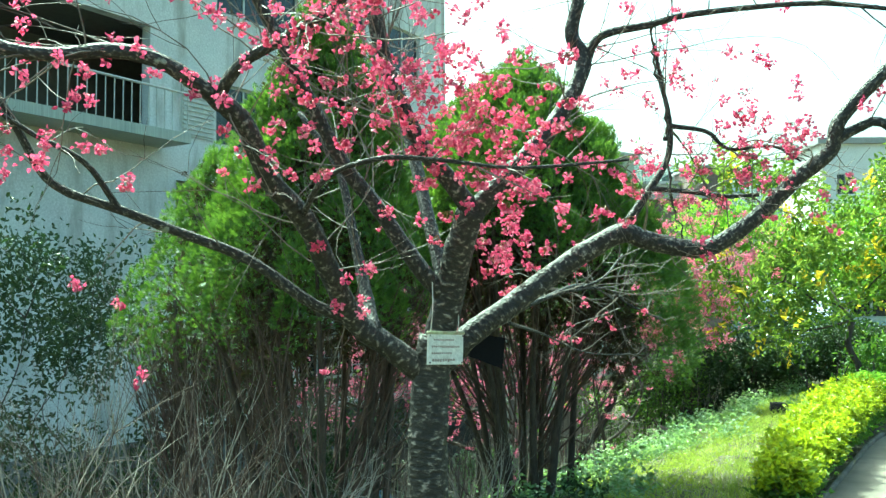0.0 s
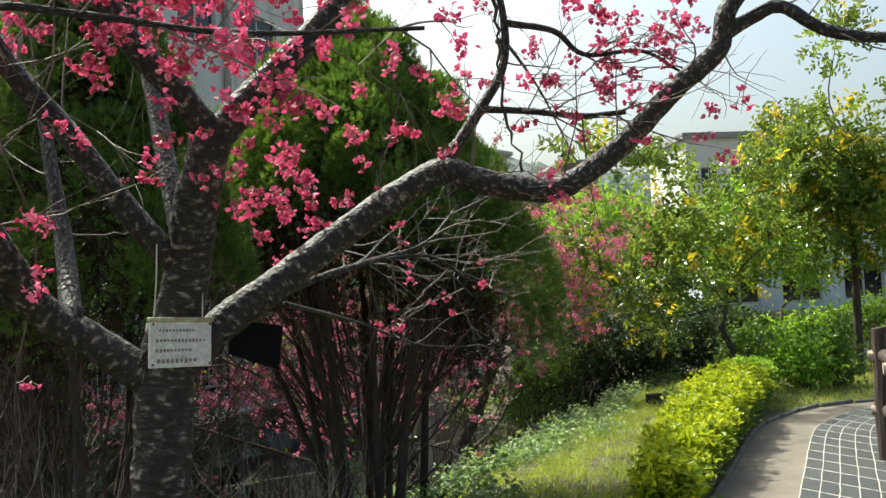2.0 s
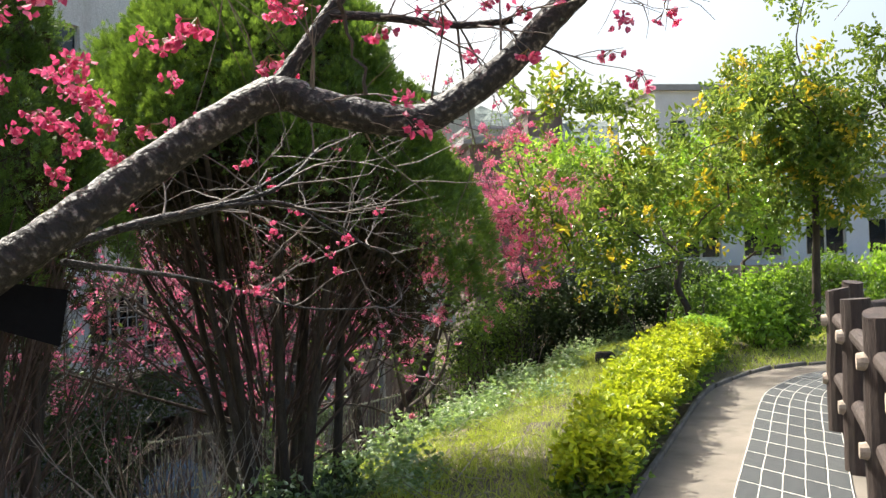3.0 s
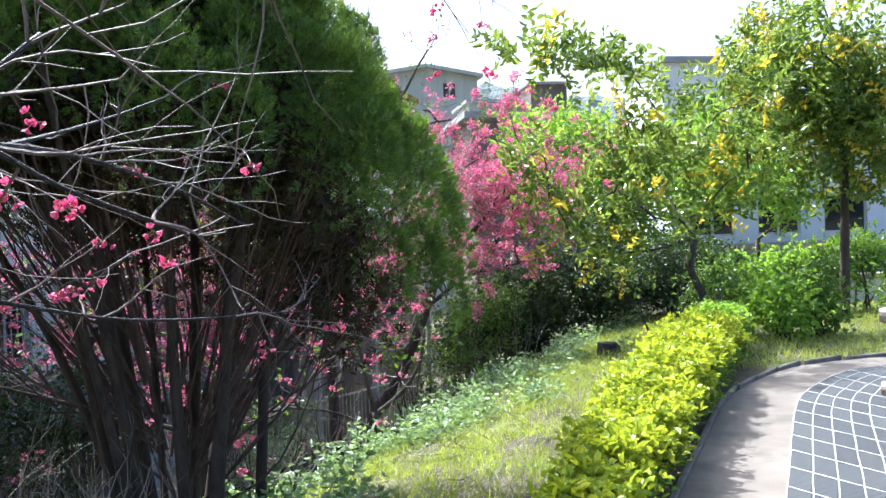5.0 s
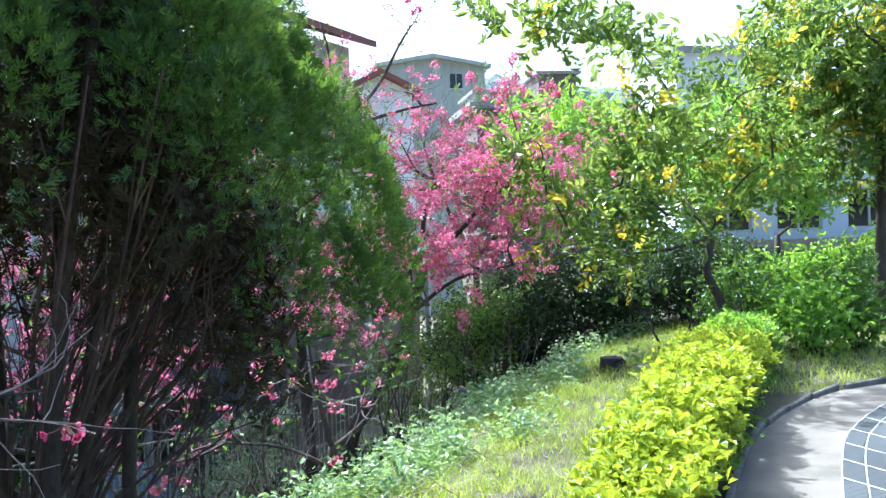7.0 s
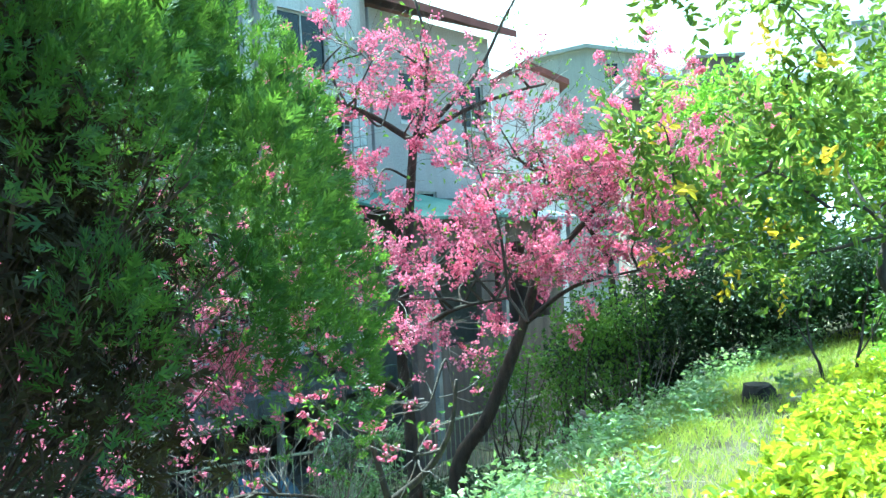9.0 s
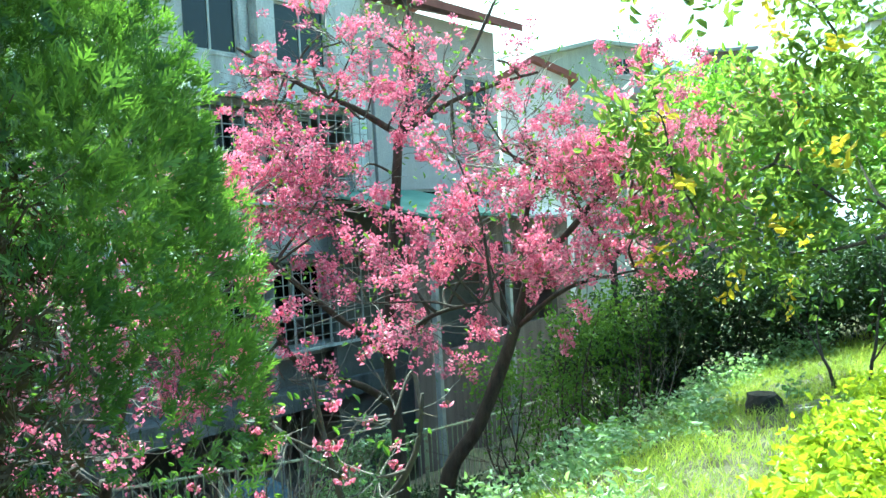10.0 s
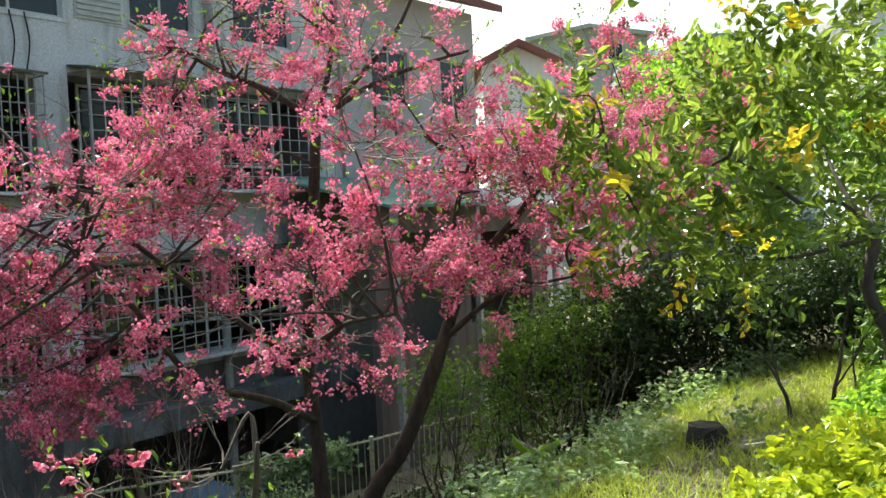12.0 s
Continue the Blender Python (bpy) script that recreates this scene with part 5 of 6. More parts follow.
def undergrowth():
    rng = np.random.default_rng(91)
    dk = lambda x, y: slope_distance(x, y)
    p = scatter(140000, -1, 9, 4, 17, lambda x, y: (dk(x, y) > 0.15) & (dk(x, y) < 2.9) & (y < 15.5) & (rng.random(len(x)) < 0.3 + 0.7 * (np.sin(x * 5.3 + y) * np.sin(y * 4.1 - x) > -0.3)), rng)
    tagged(part("grass", blades(Geo(), p, np.c_[rng.normal(size=(len(p), 2)) * 0.45, np.ones(len(p))], 0.13, 0.0055, rng), GRASS), "short yellow-green grass on the sunny verge", "grass", kind="stuff")
    p = scatter(26000, 5, 14, 10.6, 16.5, lambda x, y: (dk(x, y) > -6) & (np.min(np.hypot(x[:, None] - KERB_LINE[None, :, 0], y[:, None] - KERB_LINE[None, :, 1]), 1) > 0.06) & (y > np.interp(x, KERB_LINE[60:, 0], KERB_LINE[60:, 1])), rng)
    tagged(part("grass", blades(Geo(), p, np.c_[rng.normal(size=(len(p), 2)) * 0.5, np.ones(len(p))], 0.09, 0.007, rng), GRASS), "thin grass beyond the bend of the path", "grass", kind="stuff")
    g = Geo()
    c = scatter(10500, -0.5, 7, 6.5, 18, lambda x, y: (np.hypot(x - 4.85, y - 12.8) > 0.5) & (dk(x, y) > 1.95 + 0.45 * np.sin(y * 2.3) + 0.25 * np.sin(x * 7)) & (dk(x, y) < 3.1) & (rng.random(len(x)) < 0.12 + 0.88 * (np.sin(x * 4.1 + 1.7 * np.sin(y * 2.3)) * np.sin(y * 3.3 + 1.3 * np.sin(x * 2.9)) > -0.15)), rng)
    m = 12
    pos = np.repeat(c, m, 0)
    hgt = np.repeat(0.06 + 0.32 * rng.random(len(c)) ** 1.5, m)
    pos = pos + np.c_[rng.normal(size=(len(pos), 2)) * 0.05, hgt * np.tile(np.linspace(0.25, 1, m), len(c))]
    leaves(g, pos, np.c_[rng.normal(size=(len(pos), 2)), 0.2 + 0.3 * rng.normal(size=len(pos))], 0.056, 0.026, rng, 0.15, 0.25)
    tagged(part("weeds", g, WEED_LEAF), "pale-leaved weeds covering the bank", "weeds", kind="stuff")
    g = Geo()
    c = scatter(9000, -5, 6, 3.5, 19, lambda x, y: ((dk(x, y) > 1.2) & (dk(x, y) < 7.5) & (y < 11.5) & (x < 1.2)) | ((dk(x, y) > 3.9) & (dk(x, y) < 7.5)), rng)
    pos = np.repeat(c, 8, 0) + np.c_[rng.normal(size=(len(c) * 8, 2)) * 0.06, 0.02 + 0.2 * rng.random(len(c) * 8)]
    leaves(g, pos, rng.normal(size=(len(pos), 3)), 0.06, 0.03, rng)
    tagged(part("undergrowth", g, SHADE_DARK_LEAF), "dark low undergrowth in the shade under the trees", "undergrowth", kind="stuff")
    g = Geo()
    c = scatter(2600, -5, 3.5, 3.5, 14, lambda x, y: (dk(x, y) > 0.9) & (dk(x, y) < 7), rng)
    for q in c[:1500]:
        w = unit(np.array([rng.normal(), rng.normal(), 0.35 * rng.normal()]))
        L = 0.15 + 0.35 * rng.random()
        tube(g, [q + (0, 0, 0.03), q + w * L * 0.5 + (0, 0, 0.05), q + w * L + (0, 0, 0.03 + 0.1 * rng.random())], 0.005, 0.002, 3)
    tagged(part("fallen_twigs", g, PALE_TWIG), "dry fallen twigs littering the slope", "twigs", kind="stuff")


undergrowth()


# ---- saplings, a long-leaved plant and a vine ----
def small_plants():
    rng = np.random.default_rng(15)
    for i, (x, y, h, lean) in enumerate(((5.45, 13.35, 0.9, 0.06), (5.75, 13.4, 1.0, -0.03), (5.8, 13.42, 0.95, 0.22), (6.3, 13.0, 0.8, 0.1))):
        z = float(ground_z(x, y)) - 0.05
        s = thing("sapling", (x, y, z), "thin bare dark sapling stem in the grass", "sapling", "saplings in the grass")
        g = Geo()
        grow(g, (0, 0, 0), (lean, 0.02, 1), h * 0.6, 0.018, 2, rng, [], 0.35, 0.05, 1, 6)
        part("stem", g, DARK_BARK, s)
    z = float(ground_z(3.7, 14.4)) - 0.03
    s = thing("long_leaved_plant", (3.7, 14.4, z), "young plant with long drooping pale green leaves", "plant")
    part("stem", tube(Geo(), [(0, 0, 0), (0.02, 0, 0.2), (0.03, 0.02, 0.42)], 0.012, 0.007, 6), TWIG, s)
    for k in range(11):
        th = k * 2.4
        zz = 0.16 + 0.025 * k
        part("leaf", leaves(Geo(), np.array([[0.02, 0.01, zz]]), np.array([[math.cos(th), math.sin(th), 0.55]]), 0.26, 0.055, rng, 0.15, 0.45), FRESH_LEAF, s)
    v = thing("fence_vine", (0.75, 18.25, -1.75), "leafy vine spilling over the fence rail", "vine")
    n = 900
    t = rng.random(n)
    pos = np.stack([-0.5 + 1.2 * t, -0.4 + 1.0 * t, 0.10 + rng.normal(size=n) * 0.09], 1) + rng.normal(size=(n, 3)) * np.array([0.07, 0.07, 0.04])
    part("foliage", leaves(Geo(), pos, rng.normal(size=(n, 3)), 0.075, 0.05, rng), WEED_LEAF, v)
    part("stem", tube(Geo(), smooth_line([(-0.5, -0.42, 0.12), (0, 0, 0.14), (0.65, 0.55, 0.1)], 4), 0.012, 0.006, 5), TWIG, v)


small_plants()


# ---- fence by the ditch ----
def fence():
    pts = [(-2.6, 16.4), (-0.8, 17.35), (0.2, 17.85), (1.7, 19.1), (3.1, 20.6), (4.4, 22.3)]
    top = thing("fence", (*pts[2], -2.55), "yellow-green painted metal picket fence above the ditch", "fence")
    o = np.array([*pts[2], -2.55])
    hgt = 0.98
    for i, p in enumerate(pts):
        q = np.array([*p, -2.55]) - o
        part("post", box(Geo(), q[0] - 0.03, q[1] - 0.03, -0.1, q[0] + 0.03, q[1] + 0.03, hgt + 0.06, bev=0.006), FENCE_PAINT, top)
        if i == len(pts) - 1:
            break
        r = np.array([*pts[i + 1], -2.55]) - o
        for z in (0.12, hgt):
            part("rail", tube(Geo(), [q + (0, 0, z), (q + r) / 2 + (0, 0, z), r + (0, 0, z)], 0.019, 0.019, 6), FENCE_PAINT, top)
        L = float(np.linalg.norm(r - q))
        n = int(L / 0.105)
        for k in range(1, n):
            s = q + (r - q) * k / n
            part("picket", tube(Geo(), [s + (0, 0, 0.06), s + (0, 0, hgt + 0.04)], 0.009, 0.009, 5), FENCE_PAINT, top)


fence()


# ---- stump, fallen branch, rocks ----
def stump():
    z = float(ground_z(4.78, 12.95)) - 0.09
    top = thing("tree_stump", (4.78, 12.95, z), "short dark tree stump in the grass", "stump")
    rng = np.random.default_rng(14)
    part("wood", tube(Geo(), [(0, 0, 0), (0.005, 0, 0.08), (0, 0.01, 0.16), (-0.01, 0.01, 0.205), (-0.01, 0.01, 0.22)], 0.145, 0.105, 14, 0, 0.12, rng), STUMP, top)
    for i, (x, y, dx, dy, L) in enumerate(((4.95, 12.75, 0.9, 0.25, 0.55), (4.9, 12.65, 0.95, 0.1, 0.6), (5.1, 12.85, 0.8, 0.3, 0.45))):
        zz = float(ground_z(x, y)) + 0.02
        st = thing("fallen_stick", (x, y, zz), "grey weathered stick lying beside the stump", "stick", "sticks by the stump")
        part("wood", tube(Geo(), [(0, 0, 0), (dx * L * 0.5, dy * L * 0.5, 0.02), (dx * L, dy * L, 0.0)], 0.02, 0.014, 7, 0, 0.1, rng), PALE_TWIG, st)
    lg = thing("fallen_branch", (3.85, 14.9, -0.78), "pale bare branch leaning over the ditch bank", "branch")
    part("wood", tube(Geo(), smooth_line([(-0.3, 0.15, 0.18), (0, 0, 0.05), (0.25, -0.2, -0.12), (0.36, -0.5, -0.42)], 4), 0.035, 0.05, 8, 0, 0.1, rng), PALE_TWIG, lg)
    for i in range(7):
        x, y = 1.5 + 0.9 * rng.random(), 12.2 + 1.6 * rng.random()
        rk = thing("rock", (x, y, float(ground_z(x, y)) - 0.03), "pale grey rock on the bank", "rock", "rocks on the bank")
        bm = bmesh.new()
        bmesh.ops.create_icosphere(bm, subdivisions=2, radius=0.16 + 0.14 * rng.random())
        for v in bm.verts:
            v.co *= 1 + 0.25 * noise.noise(v.co * 6 + Vector((i * 3, 0, 0)))
            v.co.z *= 0.6
        me = bpy.data.meshes.new("stone")
        bm.to_mesh(me)
        bm.free()
        part("stone", me, STONE, rk)


stump()


# ---- apartment house along the ditch ----
def window_unit(name, parent, x0, x1, z0, z1, y, panes=2, mat=FRAME, sill=True):
    w = part(name, Geo().add([(x0, y, z0), (x0 + 0.05, y, z0), (x0 + 0.05, y, z1), (x0, y, z1), (x0, y + 0.06, z0), (x0 + 0.05, y + 0.06, z0), (x0 + 0.05, y + 0.06, z1), (x0, y + 0.06, z1)], [(0, 1, 2, 3), (7, 6, 5, 4), (0, 4, 5, 1), (1, 5, 6, 2), (2, 6, 7, 3), (3, 7, 4, 0)]), mat, parent)
    g = Geo()
    box(g, x1 - 0.05, y, z0, x1, y + 0.06, z1)
    box(g, x0 + 0.05, y, z0, x1 - 0.05, y + 0.06, z0 + 0.05)
    box(g, x0 + 0.05, y, z1 - 0.05, x1 - 0.05, y + 0.06, z1)
    for k in range(1, panes):
        xm = x0 + (x1 - x0) * k / panes
        box(g, xm - 0.025, y + 0.002, z0 + 0.05, xm + 0.025, y + 0.062, z1 - 0.05)
    part("frame", g, mat, w)
    for k in range(panes):
        a, b = x0 + (x1 - x0) * k / panes + 0.04, x0 + (x1 - x0) * (k + 1) / panes - 0.04
        part("pane", box(Geo(), a, y + 0.025, z0 + 0.05, b, y + 0.032, z1 - 0.05), GLASS, w)
    if sill:
        part("sill", box(Geo(), x0 - 0.06, y - 0.10, z0 - 0.07, x1 + 0.06, y + 0.02, z0 - 0.005), CONCRETE, w)


def window_cage(parent, x0, x1, z0, z1, out, nbars):
    c = part("window_cage", Geo().add([(x0, -out - 0.1, z1), (x1, -out - 0.1, z1), (x1, 0, z1 + 0.10), (x0, 0, z1 + 0.10), (x0, -out - 0.1, z1 + 0.04), (x1, -out - 0.1, z1 + 0.04), (x1, 0, z1 + 0.14), (x0, 0, z1 + 0.14)], [(3, 2, 1, 0), (4, 5, 6, 7), (0, 1, 5, 4), (1, 2, 6, 5), (2, 3, 7, 6), (3, 0, 4, 7)]), MOSS, parent, "mossy sheet roof over a rusty window cage")
    for k in range(nbars + 1):
        x = x0 + 0.04 + (x1 - x0 - 0.08) * k / nbars
        r = 0.028 if k % 4 == 0 else 0.013
        part("bar", tube(Geo(), [(x, -out, z0), (x, -out, z1)], r, r, 5), CAGE, c)
    for k in range(9):
        z = z0 + (z1 - z0) * k / 8
        part("crossbar", tube(Geo(), [(x0, -out, z), (x1, -out, z)], 0.010, 0.010, 5), CAGE, c)
    part("cage_floor", box(Geo(), x0, -out - 0.02, z0 - 0.06, x1, -0.002, z0), CONCRETE, c)
    for x in (x0 + 0.02, x1 - 0.02):
        for k in range(4):
            part("side_bar", tube(Geo(), [(x, -out, z0 + (z1 - z0) * k / 3), (x, 0, z0 + (z1 - z0) * k / 3)], 0.012, 0.012, 5), CAGE, c)


def apartment_house():
    top = thing("apartment_house", (-4.2, 20.8, -4.05), "weathered grey apartment house with caged windows", "building", turn=57.2)
    Z = 4.05
    holes = [(-1.4, 1.3, Z + 5.0, Z + 6.4), (2.6, 4.0, Z + 5.1, Z + 6.4), (5.0, 6.6, Z + 5.1, Z + 6.4), (-8.4, -3.2, Z + 5.0, Z + 7.2),
             (-2.5, 0.7, Z + 2.1, Z + 3.95), (1.3, 7.2, Z + 2.1, Z + 4.1), (-2.5, 0.7, Z - 0.95, Z + 0.85), (1.3, 7.2, Z - 0.95, Z + 0.85),
             (0.8, 7.3, 0.05, Z - 2.1), (-1.4, 1.3, Z + 8.0, Z + 9.4), (2.6, 4.0, Z + 8.1, Z + 9.4), (5.0, 6.6, Z + 8.1, Z + 9.4)]
    part("wall", panel_wall(Geo(), -14, 7.8, Z - 1.2, Z + 11.5, 0, 0.25, [h for h in holes if h[2] > Z - 1.2]), CONCRETE, top)
    part("plinth", panel_wall(Geo(), -14, 7.8, 0, Z - 1.2, 0, 0.25, [h for h in holes if h[2] < Z - 1.2]), STAINED_SHADE, top, "stained dark lower wall")
    g = Geo()
    box(g, -14, 8.0, 0, 7.8, 8.2, Z + 11.5)
    box(g, -14.2, 0, 0, -14, 8.2, Z + 11.5)
    part("back_wall", g, CONCRETE, top)
    part("end_wall", box(Geo(), 7.8, 0.0, 0, 8.0, 8.2, Z + 11.5), PINK_WALL, top, "pinkish plastered end wall")
    part("roof", box(Geo(), -14.4, -0.4, Z + 11.5, 8.3, 8.5, Z + 11.75), GREY_ROOF, top)
    part("stair_tower", panel_wall(Geo(), 3.6, 7.8, Z + 11.76, Z + 15.2, 0, 0.25, [(5.0, 6.4, Z + 12.6, Z + 14.2)]), PINK_WALL, top, "pinkish rooftop stair tower")
    part("tower_side", box(Geo(), 7.8, 0, Z + 11.76, 8.0, 4.0, Z + 15.2), PINK_WALL, top)
    part("tower_side", box(Geo(), 3.4, 0, Z + 11.76, 3.6, 4.0, Z + 15.2), PINK_WALL, top)
    part("tower_back", box(Geo(), 3.6, 3.8, Z + 11.76, 7.8, 4.0, Z + 15.2), PINK_WALL, top)
    part("tower_roof", box(Geo(), 3.3, -0.15, Z + 15.2, 8.1, 4.1, Z + 15.4), GREY_ROOF, top)
    window_unit("window", top, 5.0, 6.4, Z + 12.6, Z + 14.2, 0.08, 3)
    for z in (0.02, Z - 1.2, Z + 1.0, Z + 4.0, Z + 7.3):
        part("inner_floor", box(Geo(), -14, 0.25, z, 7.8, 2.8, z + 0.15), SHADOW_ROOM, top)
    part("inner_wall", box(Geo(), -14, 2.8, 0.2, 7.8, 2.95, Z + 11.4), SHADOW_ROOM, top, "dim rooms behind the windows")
    for x0, x1, z0, z1 in ((-1.4, 1.3, 5.0, 6.4), (2.6, 4.0, 5.1, 6.4), (5.0, 6.6, 5.1, 6.4), (-1.4, 1.3, 8.0, 9.4), (2.6, 4.0, 8.1, 9.4), (5.0, 6.6, 8.1, 9.4)):
        window_unit("window", top, x0, x1, Z + z0, Z + z1, 0.08, 3 if x1 - x0 > 2 else 2)
    for x0, x1, z0, z1 in ((-2.5, 0.7, 2.1, 3.95), (1.3, 7.2, 2.1, 4.1), (-2.5, 0.7, -0.95, 0.85), (1.3, 7.2, -0.95, 0.85)):
        window_cage(top, x0, x1, Z + z0, Z + z1, 0.55 if x0 > 0 else 0.35, 22)
        window_unit("window", top, x0 + 0.4, x1 - 0.9, Z + z0 + 0.5, Z + z1 - 0.1, 0.4, 5, sill=False)
    # louvred vents beside the upper window
    for x0 in (-2.4, 1.5):
        v = part("vent", box(Geo(), x0, -0.03, Z + 5.05, x0 + 0.9, 0.0, Z + 6.3), FRAME, top, "pale louvred vent panel")
        for k in range(12):
            part("slat", box(Geo(), x0 + 0.03, -0.06, Z + 5.1 + k * 0.1, x0 + 0.87, -0.028, Z + 5.15 + k * 0.1), FRAME, v)
    part("drain_pipe", tube(Geo(), [(4.3, -0.09, 0), (4.3, -0.09, Z + 5), (4.3, -0.09, Z + 11.4)], 0.09, 0.09, 10), CAGE, top, "grey drain pipe")
    for x in (0.0, 0.35, 0.6):
        part("cable", tube(Geo(), smooth_line([(x, -0.03, Z + 5.0), (x + 0.05, -0.05, Z + 4.5), (x - 0.05, -0.03, Z + 3.9)], 4), 0.012, 0.012, 5), PLASTIC_BLACK, top, "loose black cable")
    # balcony with a thin railing
    b = part("balcony", box(Geo(), -8.6, -0.9, Z + 4.7, -2.9, 0.0, Z + 4.9), GREEN_METAL, top, "balcony slab with a thin green railing")
    for k in range(30):
        x = -8.55 + k * 0.193
        part("baluster", tube(Geo(), [(x, -0.85, Z + 4.9), (x, -0.85, Z + 5.7)], 0.012, 0.012, 5), FRAME, b)
    part("handrail", tube(Geo(), [(-8.6, -0.85, Z + 5.7), (-2.9, -0.85, Z + 5.7)], 0.025, 0.025, 6), FRAME, b)
    # beam and posts of the dark undercroft; the beam's colour includes its shade
    part("beam", box(Geo(), 0.4, -0.7, Z - 2.15, 7.6, -0.01, Z - 1.75), STAINED_SHADE, top, "concrete canopy over the dark undercroft")


apartment_house()


def tarp_heap():
    top = thing("covered_heap", (-1.9, 22.6, -4.05), "blue-grey tarpaulin over a heap by the undercroft", "tarpaulin", turn=57)
    rng = np.random.default_rng(8)
    n = 14
    gx, gy = np.meshgrid(np.linspace(-0.9, 0.9, n), np.linspace(-0.6, 0.6, n))
    gz = 0.9 * np.clip(1 - np.maximum(np.abs(gx) / 0.9, np.abs(gy) / 0.6) ** 3, 0, 1) + rng.random(gx.shape) * 0.07
    idx = np.arange(n * n).reshape(n, n)
    part("sheet", Geo().add(np.stack([gx, gy, gz], -1), np.stack([idx[:-1, :-1], idx[:-1, 1:], idx[1:, 1:], idx[1:, :-1]], -1).reshape(-1, 4)), TARP, top, smooth=True)


tarp_heap()


def row_house():
    top = thing("row_house", (0.15, 27.5, -4.05), "lower pinkish plastered house with a red-brown eave", "building", turn=57.2)
    Z = 4.05
    holes = [(1.2, 2.6, Z + 4.2, Z + 5.5), (4.0, 5.2, Z + 4.2, Z + 5.5), (1.2, 2.6, Z + 1.0, Z + 2.4), (4.0, 5.2, Z + 1.0, Z + 2.4)]
    part("wall", panel_wall(Geo(), 0.1, 5.4, 0, Z + 6.9, 0, 0.2, holes), PINK_WALL, top)
    g = Geo()
    box(g, 0.1, 6, 0, 5.4, 6.2, Z + 6.9)
    box(g, 5.4, 0, 0, 5.6, 6.2, Z + 6.9)
    part("side_wall", g, PINK_WALL, top)
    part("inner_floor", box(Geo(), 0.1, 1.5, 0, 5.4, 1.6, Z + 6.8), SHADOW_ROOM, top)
    part("roof", Geo().add([(-0.1, -0.7, Z + 6.9), (6.1, -0.7, Z + 6.9), (6.1, 3.0, Z + 8.2), (-0.1, 3.0, Z + 8.2), (6.1, 6.7, Z + 6.9), (-0.1, 6.7, Z + 6.9), (-0.1, -0.7, Z + 7.1), (6.1, -0.7, Z + 7.1), (6.1, 3.0, Z + 8.4), (-0.1, 3.0, Z + 8.4), (6.1, 6.7, Z + 7.1), (-0.1, 6.7, Z + 7.1)],
         [(0, 3, 2, 1), (3, 5, 4, 2), (6, 7, 8, 9), (9, 8, 10, 11), (0, 1, 7, 6), (4, 5, 11, 10), (1, 2, 8, 7), (2, 4, 10, 8), (0, 6, 9, 3), (3, 9, 11, 5)]), RED_ROOF, top)
    for x0, x1, z0, z1 in ((1.2, 2.6, 4.2, 5.5), (4.0, 5.2, 4.2, 5.5), (1.2, 2.6, 1.0, 2.4), (4.0, 5.2, 1.0, 2.4)):
        window_unit("window", top, x0, x1, Z + z0, Z + z1, 0.06, 2)


row_house()


def lean_to():
    top = thing("lean_to", (1.2, 24.2, -4.05), "old lean-to with green and grey sheet roofs over dark openings", "shed", turn=57.2)
    Z = 4.05
    part("wall", panel_wall(Geo(), 0, 6.5, 0, Z + 1.6, 0, 0.15, [(0.5, 2.6, Z - 1.2, Z + 1.1), (3.2, 5.9, Z - 1.0, Z + 1.0)]), RUST, top)
    # back wall coloured dark, so the openings look unlit
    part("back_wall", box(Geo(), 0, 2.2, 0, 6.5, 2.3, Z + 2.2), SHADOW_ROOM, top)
    part("side_wall", box(Geo(), 6.5, 0, 0, 6.65, 2.3, Z + 1.6), RUST, top)
    part("roof", Geo().add([(-0.2, -0.6, Z + 1.6), (3.3, -0.6, Z + 1.6), (3.3, 2.4, Z + 2.3), (-0.2, 2.4, Z + 2.3), (-0.2, -0.6, Z + 1.66), (3.3, -0.6, Z + 1.66), (3.3, 2.4, Z + 2.36), (-0.2, 2.4, Z + 2.36)], [(3, 2, 1, 0), (4, 5, 6, 7), (0, 1, 5, 4), (1, 2, 6, 5), (2, 3, 7, 6), (3, 0, 4, 7)]), GREEN_SHEET, top, "faded green sheet roof")
    part("roof", Geo().add([(3.35, -0.5, Z + 1.5), (6.9, -0.5, Z + 1.5), (6.9, 2.4, Z + 2.1), (3.35, 2.4, Z + 2.1), (3.35, -0.5, Z + 1.56), (6.9, -0.5, Z + 1.56), (6.9, 2.4, Z + 2.16), (3.35, 2.4, Z + 2.16)], [(3, 2, 1, 0), (4, 5, 6, 7), (0, 1, 5, 4), (1, 2, 6, 5), (2, 3, 7, 6), (3, 0, 4, 7)]), GREY_ROOF, top)
    for x in (0.1, 2.9, 6.3):
        part("post", box(Geo(), x - 0.06, -0.5, 0, x + 0.06, -0.38, Z + 1.58), CAGE, top)


lean_to()


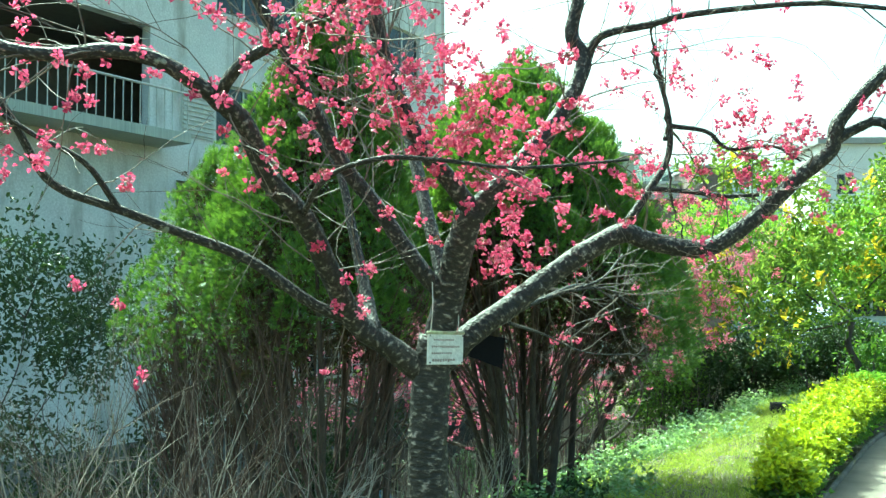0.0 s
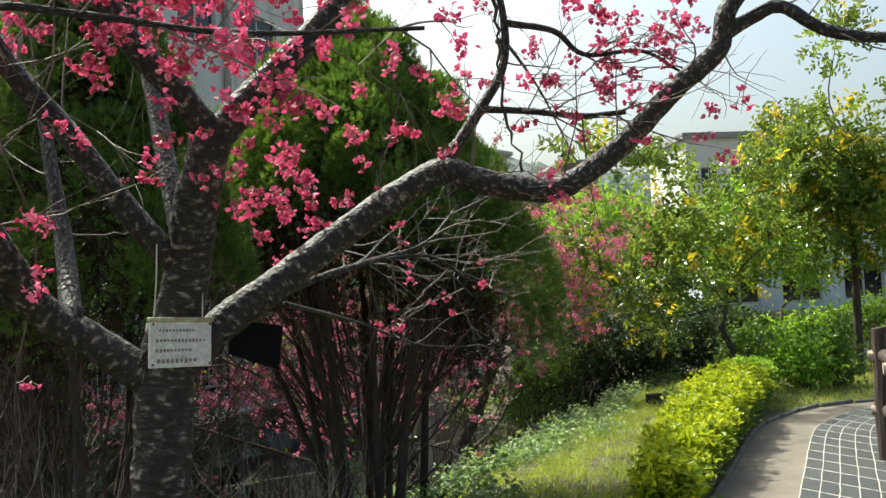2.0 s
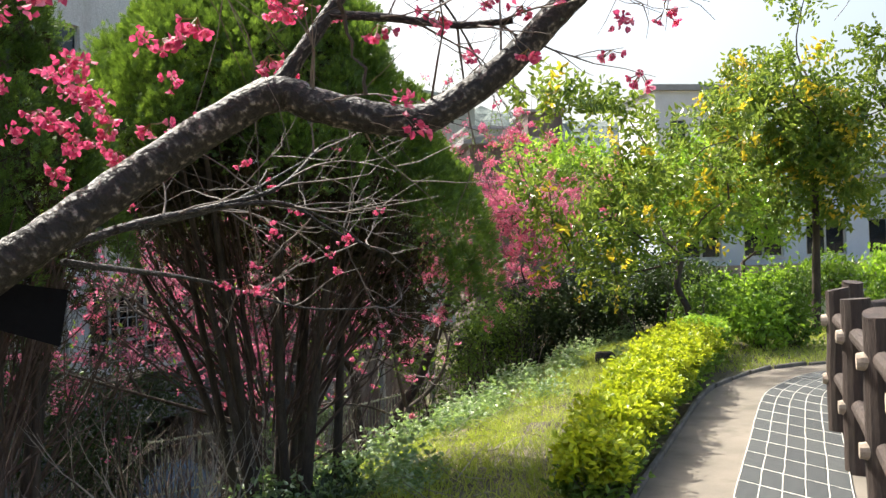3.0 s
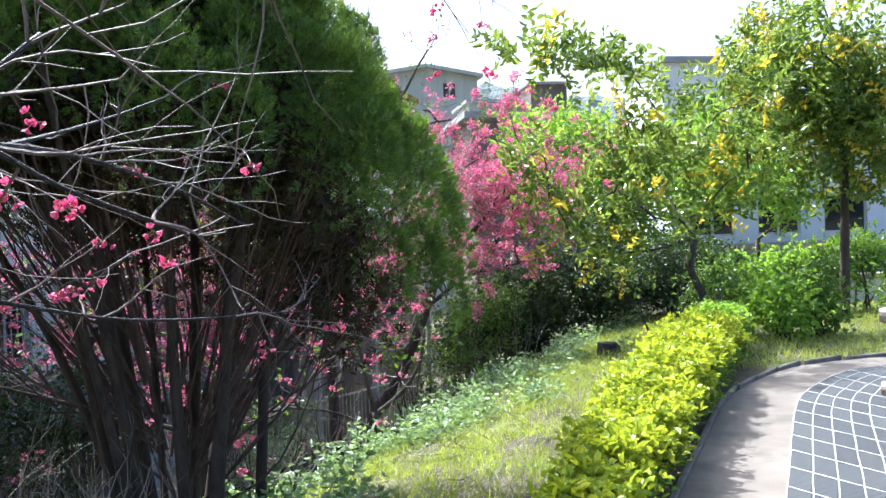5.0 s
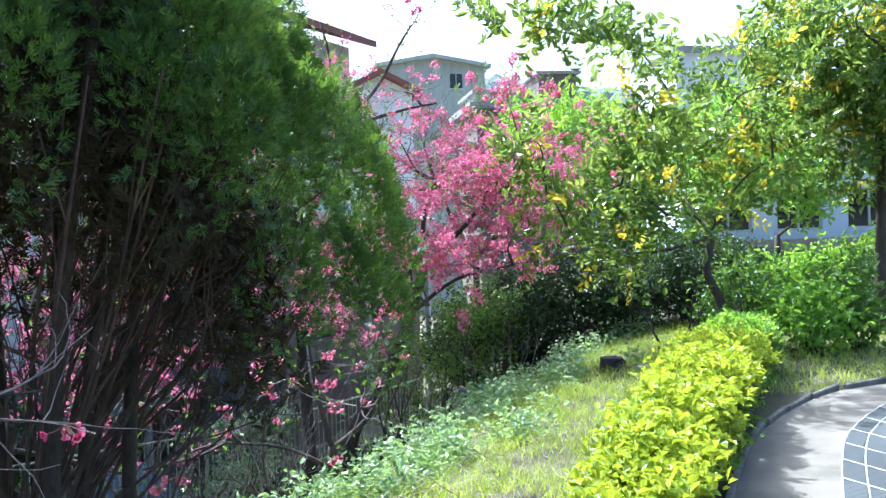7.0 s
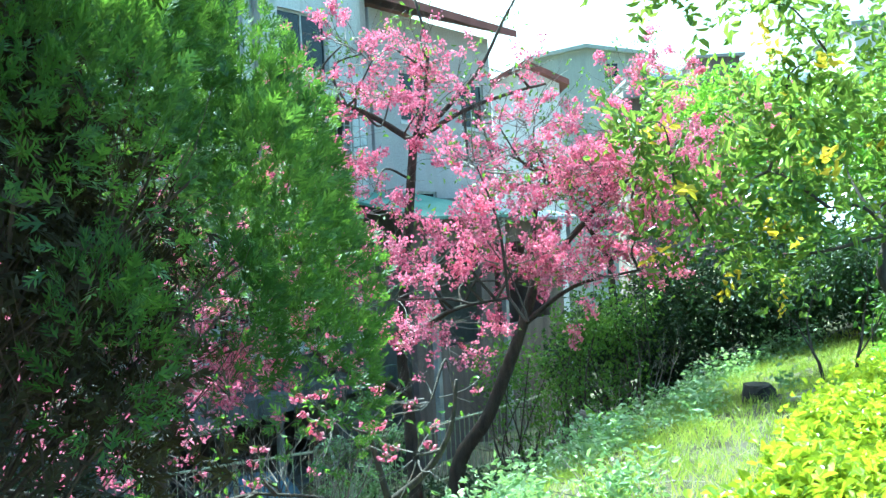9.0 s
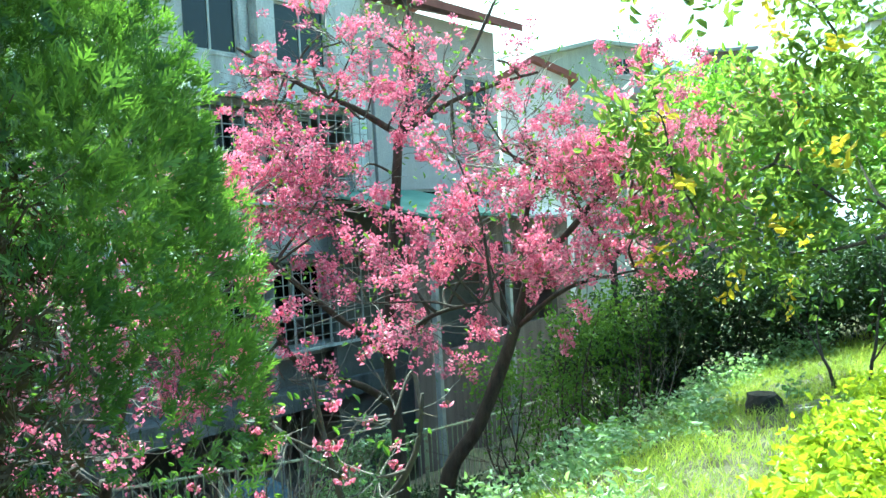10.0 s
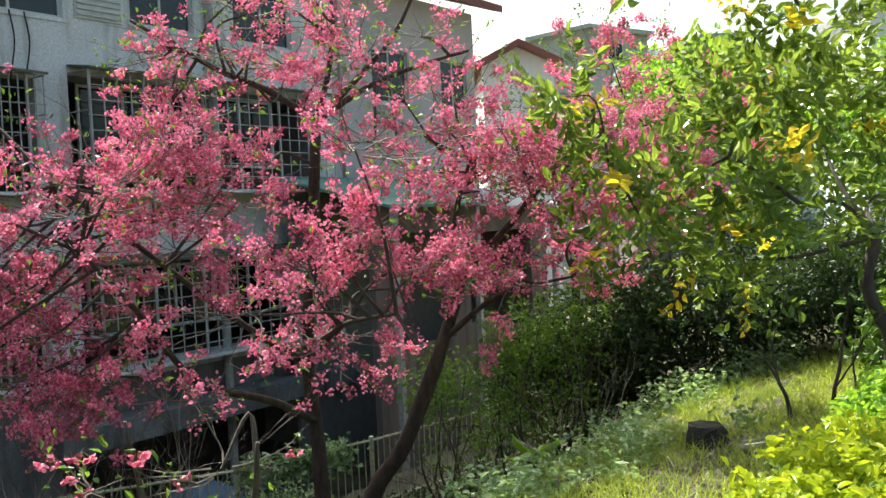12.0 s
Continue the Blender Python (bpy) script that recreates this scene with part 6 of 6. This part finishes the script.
def gabled(name, at, turn, w, d, h, rise, wall, roofmat, label, win=()):
    top = thing(name, at, label, "building", turn=turn)
    hs = [(a, b, c, e) for a, b, c, e in win]
    part("wall", panel_wall(Geo(), 0, w, 0, h, 0, 0.2, hs), wall, top)
    g = Geo()
    box(g, 0, d - 0.2, 0, w, d, h)
    box(g, -0.2, 0, 0, 0, d, h)
    box(g, w, 0, 0, w + 0.2, d, h)
    g.add([(-0.2, 0.02, h), (w + 0.2, 0.02, h), (w / 2, 0.02, h + rise), (-0.2, d - 0.02, h), (w + 0.2, d - 0.02, h), (w / 2, d - 0.02, h + rise)], [(0, 1, 2), (5, 4, 3)])
    part("side_wall", g, wall, top)
    e = 0.5
    lo = h - rise * e / (w / 2)
    part("roof", Geo().add([(-e, -e, lo), (w / 2, -e, h + rise), (w + e, -e, lo), (-e, d + e, lo), (w / 2, d + e, h + rise), (w + e, d + e, lo), (-e, -e, lo + 0.22), (w / 2, -e, h + rise + 0.22), (w + e, -e, lo + 0.22), (-e, d + e, lo + 0.22), (w / 2, d + e, h + rise + 0.22), (w + e, d + e, lo + 0.22)],
         [(0, 3, 4, 1), (1, 4, 5, 2), (6, 7, 10, 9), (7, 8, 11, 10), (0, 1, 7, 6), (1, 2, 8, 7), (3, 9, 10, 4), (4, 10, 11, 5), (0, 6, 9, 3), (2, 5, 11, 8)]), roofmat, top)
    for a, b, c, e2 in win:
        window_unit("window", top, a, b, c, e2, 0.06, 2)
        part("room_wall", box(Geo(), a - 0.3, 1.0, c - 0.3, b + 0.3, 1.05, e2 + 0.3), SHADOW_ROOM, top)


gabled("white_house", (3.6, 40.0, -4.05), 4, 2.2, 6, 10.85, 0.55, WHITE_WALL, RED_ROOF, "small white house with a low red-brown gable roof")
gabled("green_grey_house", (6.4, 60.0, -4.05), 3, 6.4, 9, 15.25, 0.55, GREEN_METAL, GREEN_METAL, "plain grey-green clad house with one small window", ((4.3, 5.2, 13.9, 14.9),))


def flat_roofs():
    top = thing("flat_house", (9.4, 45.0, -4.05), "low house with layered grey sheet roofs", "building")
    part("wall", box(Geo(), 0.2, 0.5, 0, 5.0, 6, 10.7), RUST, top)
    part("roof", box(Geo(), -0.2, 0, 10.7, 5.4, 6.5, 11.0), GREY_ROOF, top)
    part("upper_roof", box(Geo(), 0.3, 2.0, 11.7, 3.8, 6.3, 11.85), GREY_ROOF, top)
    part("upper_wall", box(Geo(), 0.5, 2.3, 11.0, 3.6, 6.0, 11.7), GREEN_METAL, top)
    sh = thing("rooftop_shed", (12.6, 45.5, 6.95), "rusty sheet-metal rooftop shed", "shed")
    part("wall", box(Geo(), 0, 0, 0, 1.8, 3, 1.3), RUST, sh)
    part("roof", box(Geo(), -0.15, -0.2, 1.3, 2.0, 3.2, 1.42), GREY_ROOF, sh)
    top = thing("tall_house", (25.5, 60.0, -4.05), "pale tall house far behind the trees", "building")
    hs = [(1 + 2.2 * k, 2.2 + 2.2 * k, z, z + 1.4) for k in range(3) for z in (9.5, 12.6)]
    part("wall", panel_wall(Geo(), 0, 7, 0, 16.0, 0, 0.25, hs), WHITE_WALL, top)
    g = Geo()
    box(g, 0, 0.25, 0, 0.2, 7, 16)
    box(g, 6.8, 0.25, 0, 7, 7, 16)
    box(g, 0.2, 6.8, 0, 6.8, 7, 16)
    box(g, 0.2, 1.2, 0, 6.8, 1.3, 15.9)
    part("side_wall", g, WHITE_WALL, top)
    part("roof", box(Geo(), -0.3, -0.3, 16.0, 7.3, 7.3, 16.4), GREY_ROOF, top)
    for h in hs:
        window_unit("window", top, *h, 0.08, 2)
    top = thing("pale_house", (11.0, 25.5, -4.05), "pale blue house with a grey ledge behind the trees", "building", turn=-12)
    hs = [(0.5 + 1.7 * k, 1.6 + 1.7 * k, 5.0, 6.0) for k in range(4)]
    part("wall", panel_wall(Geo(), 0, 8, 0, 7.0, 0, 0.25, hs), DIM_BLUE, top)
    g = Geo()
    box(g, 0, 0.25, 0, 0.2, 6, 7)
    box(g, 7.8, 0.25, 0, 8, 6, 7)
    box(g, 0.2, 5.8, 0, 7.8, 6, 7)
    box(g, 0.2, 1.2, 0, 7.8, 1.3, 6.9)
    part("side_wall", g, DIM_BLUE, top)
    part("roof", box(Geo(), -0.3, -0.4, 7.0, 8.3, 6.3, 7.2), GREY_ROOF, top)
    part("ledge", box(Geo(), -0.2, -0.9, 4.55, 8.2, -0.01, 4.8), BRICK_TOP, top, "grey-brown projecting ledge")
    for h in hs:
        window_unit("window", top, *h, 0.08, 2)


flat_roofs()


def low_wall():
    top = thing("low_wall", (8.6, 16.9, -0.1), "low garden wall with a red-grey coping behind shrubs", "wall", turn=-6)
    part("body", box(Geo(), 0, 0, -0.3, 6.5, 0.22, 0.42, bev=0.01), CONCRETE, top)
    part("coping", box(Geo(), -0.05, -0.05, 0.424, 6.55, 0.27, 0.50, bev=0.012), BRICK_TOP, top)


low_wall()


def hills():
    rng = np.random.default_rng(77)
    xs, rows = np.linspace(-160, 260, 260), np.linspace(0, 1, 14)
    v = []
    ridge = 25.5 + 2.5 * np.sin(xs / 37 + 1) + 1.2 * np.sin(xs / 13) + rng.normal(size=len(xs)) * 0.3
    for r in rows:
        v.append(np.stack([xs, 130 + 40 * r + rng.normal(size=len(xs)) * 0.6, -5 + (ridge + 5) * math.sin(r * math.pi / 2) + rng.normal(size=len(xs)) * 0.35 * (r > 0)], 1))
    v = np.concatenate(v)
    idx = np.arange(len(v)).reshape(len(rows), len(xs))
    part("backdrop_hill", Geo().add(v, np.stack([idx[:-1, :-1], idx[:-1, 1:], idx[1:, 1:], idx[1:, :-1]], -1).reshape(-1, 4)), HILL)
    tagged(bpy.data.objects["backdrop_hill"], "hazy wooded hill behind the houses", "hill", kind="structure")


hills()
